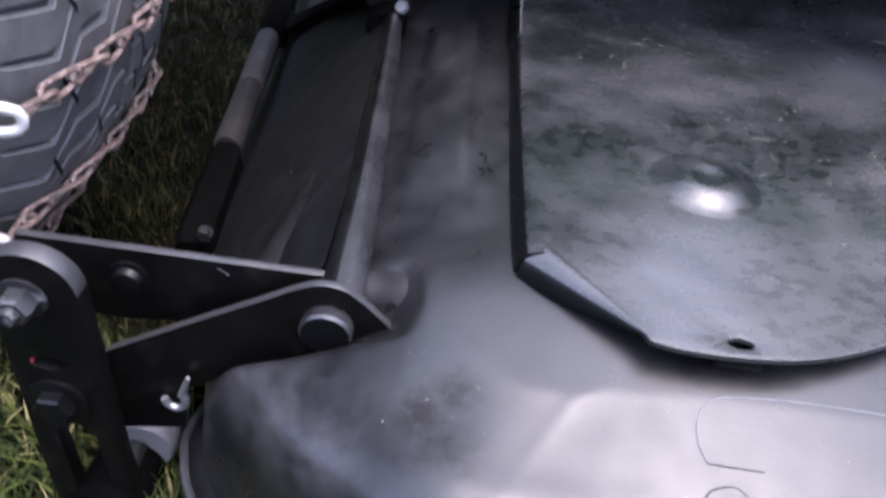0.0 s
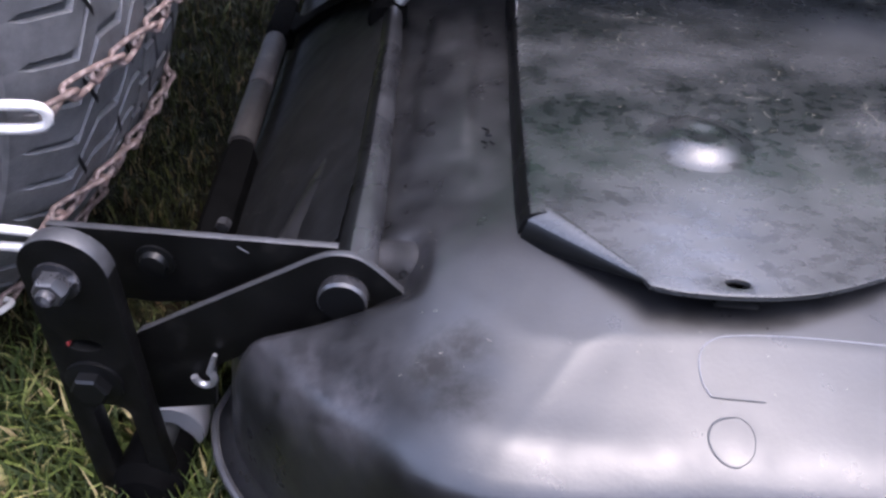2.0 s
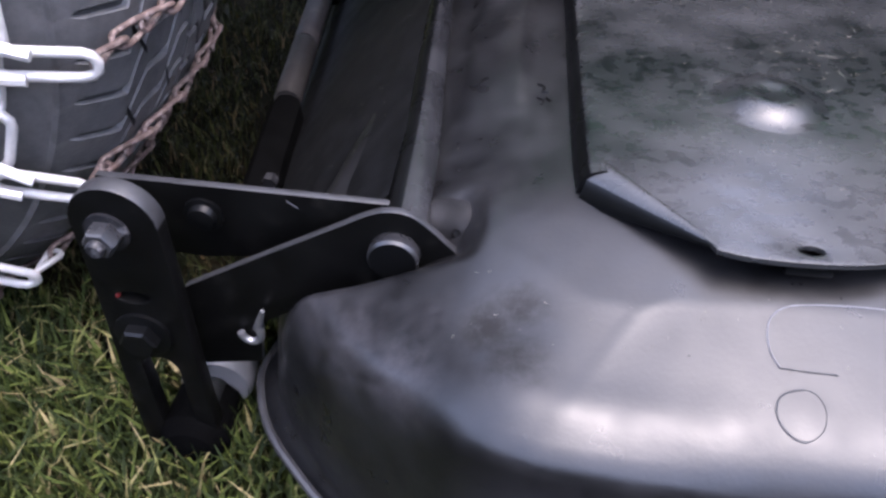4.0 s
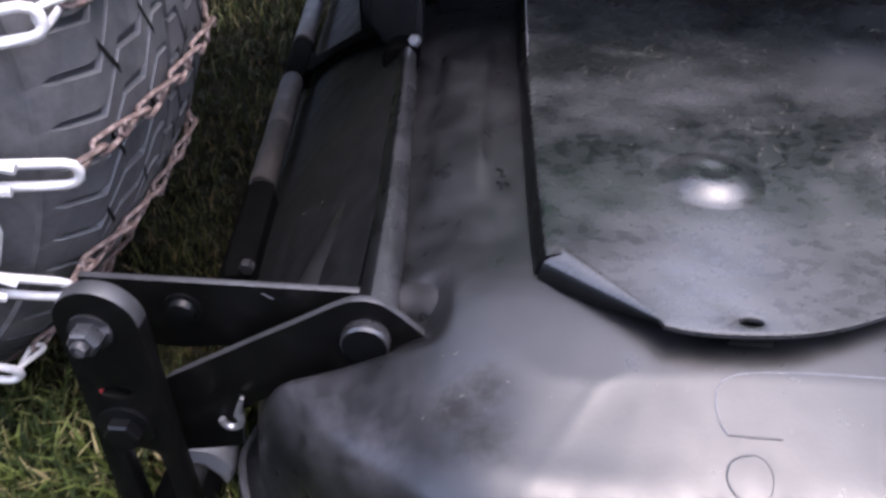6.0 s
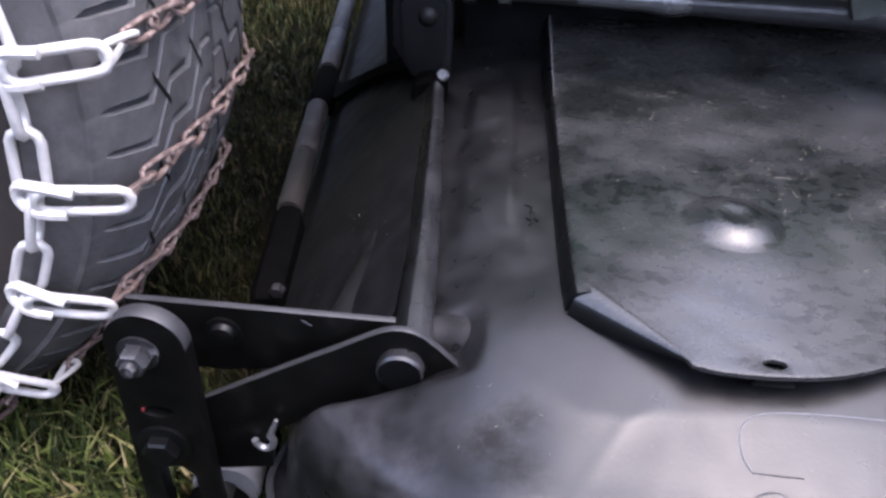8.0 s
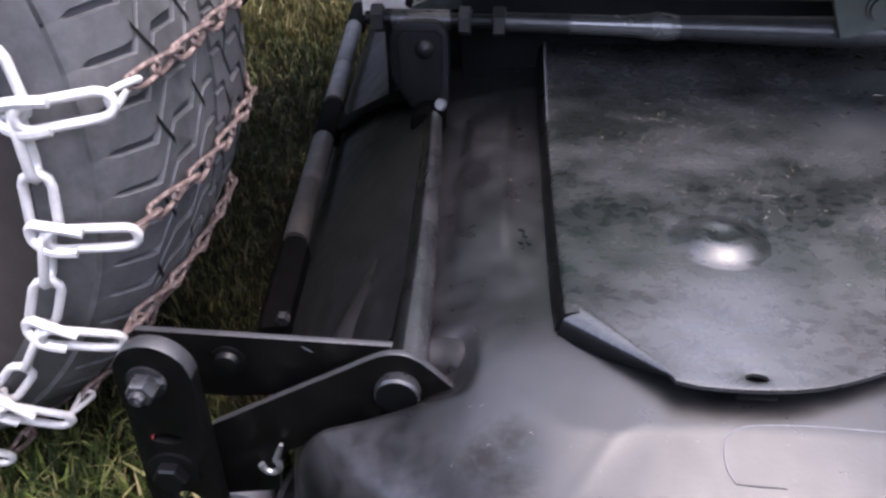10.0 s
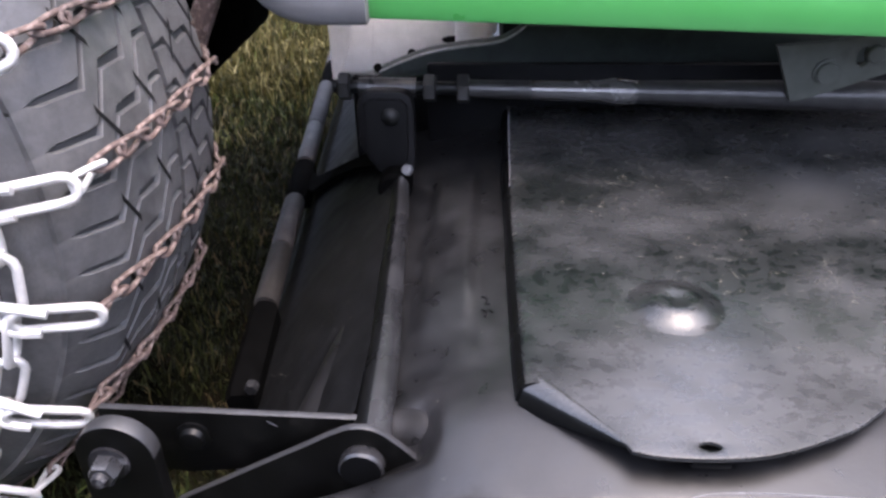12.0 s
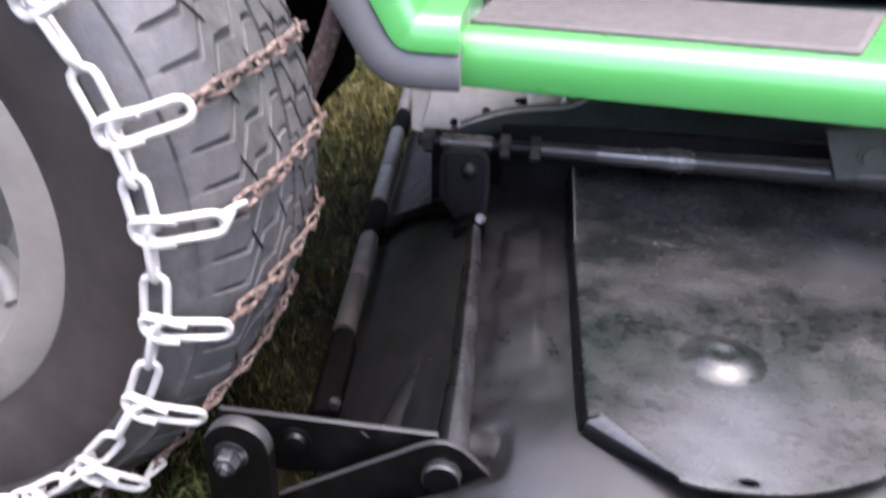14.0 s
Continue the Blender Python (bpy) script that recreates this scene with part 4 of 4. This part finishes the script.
nose = [(0.001, 0.2880), (0.0, 0.2900), (0.0010, 0.3100), (0.0030, 0.3190), (0.0070, 0.3250), (0.0130, 0.3285), (0.0210, 0.3300), (0.030, 0.3300), (0.20, 0.3300), (0.20, 0.326), (0.02, 0.326), (0.006, 0.318),
        (0.0040, 0.300), (0.004, 0.2880)]
bm = bmesh.new()
rings = []
for u in (-0.0, 0.002, 0.01, 0.1, 0.2, 0.35, 0.50):
    rings.append([FOOT @ Vector((u, v, z)) for v, z in nose])
quad_rings(bm, rings)
footboard = part("footboard", bm, GREEN, tractor, "bright green painted footboard with a rounded edge", 50)
bm = bmesh.new()
mpts = [(0.000, 0.032), (0.288, 0.026), (0.336, 0.19), (-0.003, 0.19)]
plate(bm, mpts, 0.004, FOOT @ Matrix.Translation((0, 0, 0.3335)), (), 0.001)
foot_mat = part("foot_mat", bm, MAT, footboard, "grey ribbed rubber foot mat")
bm = bmesh.new()
for k in range(14):
    y = 0.042 + k * 0.0105
    tube(bm, [FOOT @ Vector((0.006, y, 0.3336)), FOOT @ Vector((0.284 + (y - 0.03) * 0.28, y, 0.3336))], 0.0012, 6)
part("mat_ribs", bm, MAT, foot_mat)

# unseen body of the tractor behind the footboard, heights set to block reflected sky
bm = bmesh.new()
rings = []
for x, y0, top in ((-0.34, 0.47, 0.88), (-0.10, 0.47, 0.92), (0.12, 0.47, 0.90), (0.20, 0.47, 0.64), (0.38, 0.47, 0.64), (0.46, 0.45, 1.02), (0.62, 0.45, 1.08), (1.15, 0.45, 1.05)):
    rings.append([Vector((x, y, z)) for y, z in ((y0, 0.335), (y0 + 0.01, top - 0.06), (y0 + 0.03, top - 0.015), (y0 + 0.07, top), (y0 + 0.30, top), (y0 + 0.36, top - 0.05), (y0 + 0.38, 0.335))])
quad_rings(bm, rings)
part("centre_tunnel", bm, BLACKP, tractor, "unseen tractor body from seat to hood, a plain black block", 40)

# grey plastic fender lip that rises behind the wheel
bm = bmesh.new()
path = spline([(-0.102, 0, 0.3030), (-0.126, 0, 0.3030), (-0.147, 0, 0.3046), (-0.162, 0, 0.3125), (-0.172, 0, 0.326), (-0.182, 0, 0.3445), (-0.198, 0, 0.373), (-0.222, 0, 0.42), (-0.257, 0, 0.49)], 5)
rings = []
for i, p in enumerate(path):
    t = (path[min(i + 1, len(path) - 1)] - path[max(i - 1, 0)]).normalized()
    up = Vector((0, 1, 0)).cross(t).normalized()
    if up.z < 0:
        up = -up
    y0, y1, h = 0.229, 0.42, 0.0165
    sec = [(y0 + 0.004, -h), (y0, -h + 0.005), (y0, h - 0.006), (y0 + 0.006, h), (y1, h), (y1, h - 0.004), (y0 + 0.02, h - 0.006), (y0 + 0.02, -h)]
    rings.append([p + up * h_ + Vector((0, y, 0)) for y, h_ in sec])
quad_rings(bm, rings)
part("fender_lip", bm, GREY, tractor, "matt grey plastic fender edge", 50)
bm = bmesh.new()
rings = []
for i, p in enumerate(path):
    t = (path[min(i + 1, len(path) - 1)] - path[max(i - 1, 0)]).normalized()
    up = Vector((0, 1, 0)).cross(t).normalized()
    if up.z < 0:
        up = -up
    rings.append([p + up * h_ + Vector((0, y, 0)) for y, h_ in ((0.226, 0.0150), (0.226, 0.032), (0.232, 0.040), (0.245, 0.043), (0.42, 0.043), (0.42, 0.015))])
quad_rings(bm, rings)
part("fender", bm, GREEN, tractor, "green painted fender panel", 50)

# steering and lift shaft behind the belt cover
SH = lambda x: Vector((x, 0.325, 0.2085 - 0.0175 * (x + 0.04)))
shaft_bm = bmesh.new()
tube(shaft_bm, [SH(-0.04), SH(0.02), SH(0.085), SH(0.16), SH(0.30), SH(0.55)], [0.0074, 0.0078, 0.0088, 0.0110, 0.0132, 0.0138], 20)
cross_shaft = part("cross_shaft", shaft_bm, SHAFT, tractor, "long steel shaft with a worn silvery sheen")
# beaded band of paler steel that carries the shaft's highlight
bm = bmesh.new()
tube(bm, spline([SH(-0.005), SH(0.03), SH(0.060), SH(0.072), SH(0.084), SH(0.094), SH(0.104), SH(0.125)], 4), [float(np.interp(k, [0, 4, 8, 12, 16, 20, 24, 28], [0.0070, 0.0082, 0.0086, 0.0088, 0.0112, 0.0112, 0.0092, 0.0078])) for k in range(29)], 20)
part("worn_band", bm, BRIGHT_STEEL, cross_shaft, "worn band of the shaft, paler for its highlight")
bm = bmesh.new()
tube(bm, [SH(-0.150), SH(-0.040)], 0.0055, 14)
part("threaded_end", bm, DARK, cross_shaft)
bm = bmesh.new()
tube(bm, [SH(-0.128), SH(-0.080)], 0.0080, 16)
part("sleeve", bm, SHAFT, cross_shaft)
for x, rr in ((-0.040, 0.0125), (-0.068, 0.0120), (-0.140, 0.0120)):
    bm = bmesh.new()
    lathe(bm, [(rr * 0.9, -0.005), (rr, -0.004), (rr, 0.004), (rr * 0.9, 0.005)], 6, Matrix.Translation(SH(x)) @ Matrix.Rotation(radians(90), 4, "Y"))
    part("hex_nut", bm, SHAFT, cross_shaft, "hexagon lock nut")

# olive link plate hung in front of the shaft
bm = bmesh.new()
plate(bm, [(0.2035, 0.2490), (0.2225, 0.2040), (0.230, 0.2050), (0.262, 0.2160), (0.300, 0.2305), (0.40, 0.268), (0.40, 0.305), (0.330, 0.276), (0.285, 0.2600), (0.24, 0.2520)], 0.006, facing(0.309),
      [ring_pts(0.2705, 0.2405, 0.0050, 12, 0.008)], 0.0012)
link_plate = part("link_plate", bm, OLIVE, tractor, "dull olive steel link plate")
bm = bmesh.new()
lathe(bm, [(0.0105, 0.0), (0.0105, 0.002), (0.0085, 0.0025), (0.0080, 0.005), (0.0005, 0.0055)], 24, Matrix.Translation((0.245, 0.309, 0.2285)) @ FACING)
part("bolt", bm, OLIVE, link_plate, "flat round bolt head")
bm = bmesh.new()
lathe(bm, [(0.0072, -0.004), (0.0072, 0.0035), (0.0060, 0.0045), (0.0005, 0.0048)], 20, Matrix.Translation((0.2790, 0.309, 0.2430)) @ FACING)
part("pivot_pin", bm, OLIVE, link_plate, "round pivot pin")

# frame and gearbox under the footboard
bm = bmesh.new()
lip_pts = [(-0.122, 0.1968), (-0.097, 0.2075), (-0.0700, 0.2160), (-0.0410, 0.2208), (-0.0125, 0.2245), (0.0028, 0.2310), (0.0140, 0.2392)]
plate(bm, [(p.x, p.y) for p in spline([(*q, 0) for q in lip_pts], 5)] + [(0.75, 0.2392), (0.75, 0.2060), (0.06, 0.2060), (-0.04, 0.2000), (-0.118, 0.1880)], 0.022, facing(0.404), (), 0.0012)
frame_rail = part("frame_rail", bm, RAIL, tractor, "dark grey-green pressed steel frame rail")
bm = bmesh.new()
tube(bm, spline([(x, 0.4045, z) for x, z in lip_pts], 5), [0.0009 + 0.0008 * math.sin(math.pi * k / 30) for k in range(31)], 8)
part("rail_lip", bm, LIP, frame_rail, "bright worn lip of the frame rail")
for x in (0.2030, 0.2235):
    bm = bmesh.new()
    hex_head(bm, (x, 0.403, 0.2375), 0.0050, 0.004, FACING)
    part("bolt_tip", bm, LIP, frame_rail, "small bright bolt tip")
# added sheet, its black stands for the dark gap under the rail
bm = bmesh.new()
box(bm, (-0.150, 0.408, 0.10), (0.75, 0.418, 0.1900), 0.002)
part("frame_web", bm, FLAP, tractor, "black sheet added for the dark gap below the frame rail")
bm = bmesh.new()
box(bm, (-0.01, 0.44, 0.19), (0.75, 0.85, 0.32), 0.01)
part("belly_pan", bm, RAIL, tractor, "dark underside of the tractor")
bm = bmesh.new()
plate(bm, [(-0.174, 0.168), (-0.131, 0.1715), (-0.085, 0.186), (-0.027, 0.2035), (-0.012, 0.212), (-0.012, 0.30), (-0.16, 0.30), (-0.162, 0.21)], 0.16, facing(0.475), (), 0.006)
gearbox = part("gearbox", bm, ALU, tractor, "pale cast aluminium gearbox housing")
for x, z in ((-0.1345, 0.1775), (-0.0985, 0.1925)):
    bm = bmesh.new()
    lathe(bm, [(0.0048, -0.002), (0.0048, 0.0012), (0.0005, 0.0012)], 12, Matrix.Translation((x, 0.475, z)) @ FACING)
    part("bolt_recess", bm, BLACKP, gearbox, "small black bolt recess")
# bevelled left face, round boss and dark recess of the gearbox
bm = bmesh.new()
rings = []
for z in (0.160, 0.175, 0.30):
    lean = 0.010 * (z - 0.16) / 0.14
    rings.append([Vector((-0.140 + lean, 0.4745, z)), Vector((-0.186, 0.490, z)), Vector((-0.186, 0.60, z)), Vector((-0.140 + lean, 0.60, z))])
quad_rings(bm, rings)
part("side_face", bm, ALU, gearbox, "bevelled side of the gearbox")
bm = bmesh.new()
tube(bm, [(-0.036, 0.478, 0.195), (-0.036, 0.478, 0.30)], 0.0185, 24)
part("boss", bm, ALU, gearbox, "round cast boss")
bm = bmesh.new()
lathe(bm, [(0.012, -0.004), (0.012, 0.0006), (0.0005, 0.0006)], 20, Matrix.Translation((-0.056, 0.475, 0.2065)) @ FACING @ Matrix.Diagonal((1, 0.32, 1, 1)))
part("recess", bm, BLACKP, gearbox, "dark cast recess")
bm = bmesh.new()
box(bm, (-0.37, 0.275, 0.256), (-0.245, 0.62, 0.40), 0.010)
box(bm, (-0.42, 0.330, 0.195), (-0.275, 0.60, 0.262), 0.010)
part("axle_housing", bm, SHADED_RUBBER, tractor, "dark rear axle housing")
bm = bmesh.new()
tube(bm, [(-0.24, 0.262, 0.262), (-0.222, 0.268, 0.300), (-0.205, 0.272, 0.345)], 0.009, 10)
part("brake_rod", bm, RUST, tractor, "rusty brake rod")

# ---- tyre chain ----
chain = thing("tyre_chain", "galvanised ladder snow chain with rusty cross links on a tyre", "tyre chain")


def link_mesh(name, length, width, wire, material, twist=0.0, seg=7):
    """An oval link along local x, lying in local x and y; twist turns its far end about x."""
    r = (width - wire) / 2
    h = (length - wire) / 2 - r
    pts = []
    for k in range(6):
        a = -math.pi / 2 + math.pi * k / 5
        pts.append((h + r * math.cos(a), r * math.sin(a)))
    pts += [(-x, -y) for x, y in pts]
    n = len(pts)
    out = []
    for i in range(n):
        x, y = pts[i]
        out.append(Vector((x, y, 0)))
        if i in (5, 11):
            q = pts[(i + 1) % n]
            for f in (0.33, 0.67):
                out.append(Vector((x + (q[0] - x) * f, y + (q[1] - y) * f, 0)))
    for p in out:
        a = twist * p.x / length
        p.y, p.z = p.y * math.cos(a), p.y * math.sin(a)
    bm = bmesh.new()
    tube(bm, out, wire / 2, seg, True)
    return finish(name, bm, material, 60)


R_SIDE, Y_SIDE = 0.247, 0.011
side_link = link_mesh("side_link", 0.0400, 0.0185, 0.0052, ZINC)
long_link = link_mesh("cross_link_bright", 0.0480, 0.0185, 0.0052, ZINC)
twist_link = link_mesh("cross_link_rusty", 0.0300, 0.0112, 0.0033, RUST, 1.5)
bright_twist = link_mesh("cross_link_worn", 0.0300, 0.0122, 0.0037, ZINC, 1.5)


def place(mesh, name, at, along, out, roll, label=""):
    x = along.normalized()
    z = (out - x * out.dot(x)).normalized()
    y = z.cross(x)
    m = Matrix(((x.x, y.x, z.x, at.x), (x.y, y.y, z.y, at.y), (x.z, y.z, z.z, at.z), (0, 0, 0, 1))) @ Matrix.Rotation(roll, 4, "X")
    ob = new(name, mesh)
    ob.parent = chain
    ob.matrix_basis = m
    if label:
        ob["label"] = label
    return ob


def on_wheel(angle, r, y):
    return Vector((WHEEL.x + r * math.cos(angle), y, WHEEL.z + r * math.sin(angle)))


RUNGS = 24
UNEVEN = {1: -1.6, 20: -2.5, 21: -3.4, 22: -0.6}  # rungs that hang off their even place, in degrees
ANGLES = [radians(2.6 + 360 / RUNGS * k + UNEVEN.get(k, 0.0)) for k in range(RUNGS)] + [radians(362.6)]
rnd = random.Random(3)
for k in range(RUNGS):
    a, gap = ANGLES[k], ANGLES[k + 1] - ANGLES[k]
    # two side links to the next rung
    for j in range(2):
        c = a + gap * (0.25 + 0.5 * j)
        tang = Vector((-math.sin(c), 0, math.cos(c)))
        place(side_link, "side_link", on_wheel(c, R_SIDE * 0.995, Y_SIDE - 0.004), tang, Vector((0, -1, 0)), radians(90 * j + rnd.uniform(8, 22)))
    # one rung: from the side chain over the shoulder and across the tread
    over = [(crown((y - WHEEL.y) / 0.93) + 0.0066, y, 0) for y in (0.052, 0.085, 0.13, 0.17, 0.205, 0.232)]
    prof = spline([(0.247, 0.006, 0), (0.267, 0.009, 0), (0.2830, 0.022, 0)] + over + [(0.250, 0.251, 0)], 10)
    acc = [0.0]
    for p, q in zip(prof, prof[1:]):
        acc.append(acc[-1] + (q - p).length)

    def along(s):
        r = float(np.interp(s, acc, [p.x for p in prof]))
        y = float(np.interp(s, acc, [p.y for p in prof]))
        return r, y

    sag = rnd.uniform(-0.006, 0.006)
    s, i = 0.002, 0
    while s < acc[-1] - 0.012:
        length = 0.0390 if i == 0 else 0.0212
        mid_s = s + length / 2
        r, y = along(mid_s)
        r2, y2 = along(mid_s + 0.004)
        aa = a + sag * math.sin(math.pi * mid_s / acc[-1]) / 0.29
        p, q = on_wheel(aa, r + (0.0015 if i else 0.001), y), on_wheel(aa, r2 + (0.0015 if i else 0.001), y2)
        out = Vector((math.cos(aa), 0, math.sin(aa)))
        if i == 0:
            place(long_link, "cross_link", p, q - p, out + Vector((0, -0.8, 0)), radians(rnd.uniform(-8, 8)), "bright galvanised long link")
        else:
            place(bright_twist if (i == 1 and k % 3 == 0) else twist_link, "cross_link", p, q - p, out, radians((24 if i % 2 else -24) + rnd.uniform(-9, 9)), "rusty twisted link")
        s += length
        i += 1
    # hook that joins the rung to the side chain
    bm = bmesh.new()
    t = Vector((-math.sin(a), 0, math.cos(a)))
    o = Vector((math.cos(a), 0, math.sin(a)))
    c = on_wheel(a, R_SIDE, Y_SIDE - 0.006)
    pts = [c + o * 0.020 + t * 0.007 + Vector((0, -0.002, 0)), c + o * 0.004 + t * 0.0075 + Vector((0, -0.004, 0)), c - o * 0.006 + t * 0.004 + Vector((0, -0.002, 0)),
           c - o * 0.006 - t * 0.004 + Vector((0, -0.002, 0)), c + o * 0.004 - t * 0.0075 + Vector((0, -0.004, 0)), c + o * 0.016 - t * 0.007 + Vector((0, -0.001, 0))]
    tube(bm, spline(pts, 3), 0.0030, 7)
    part("hook", bm, ZINC, chain, "bent galvanised hook")

# inner side chain, seen only as an edge behind the tread
bm = bmesh.new()
for k in range(2 * RUNGS):
    c = math.pi * (k + 0.5) / RUNGS
    tang = Vector((-math.sin(c), 0, math.cos(c)))
    o = Vector((math.cos(c), 0, math.sin(c))) if k % 2 else Vector((0, 1, 0))
    m = on_wheel(c, 0.238, 0.256)
    tube(bm, [m + tang * 0.018 * math.cos(u) + o * 0.007 * math.sin(u) for u in (2 * math.pi * j / 12 for j in range(12))], 0.0024, 6, True)
part("inner_side_chain", bm, RUST, chain, "rusty inner side chain")

# tread bars of the tyre
for k in range(LUGS):
    for sign in (1, -1):
        ob = new("tread_lug", lugs[sign, k % 2])
        ob.parent = tyre
        ob.matrix_basis = AXIS @ Matrix.Rotation(2 * math.pi * (k + (0.5 if sign < 0 else 0)) / LUGS, 4, "Z")
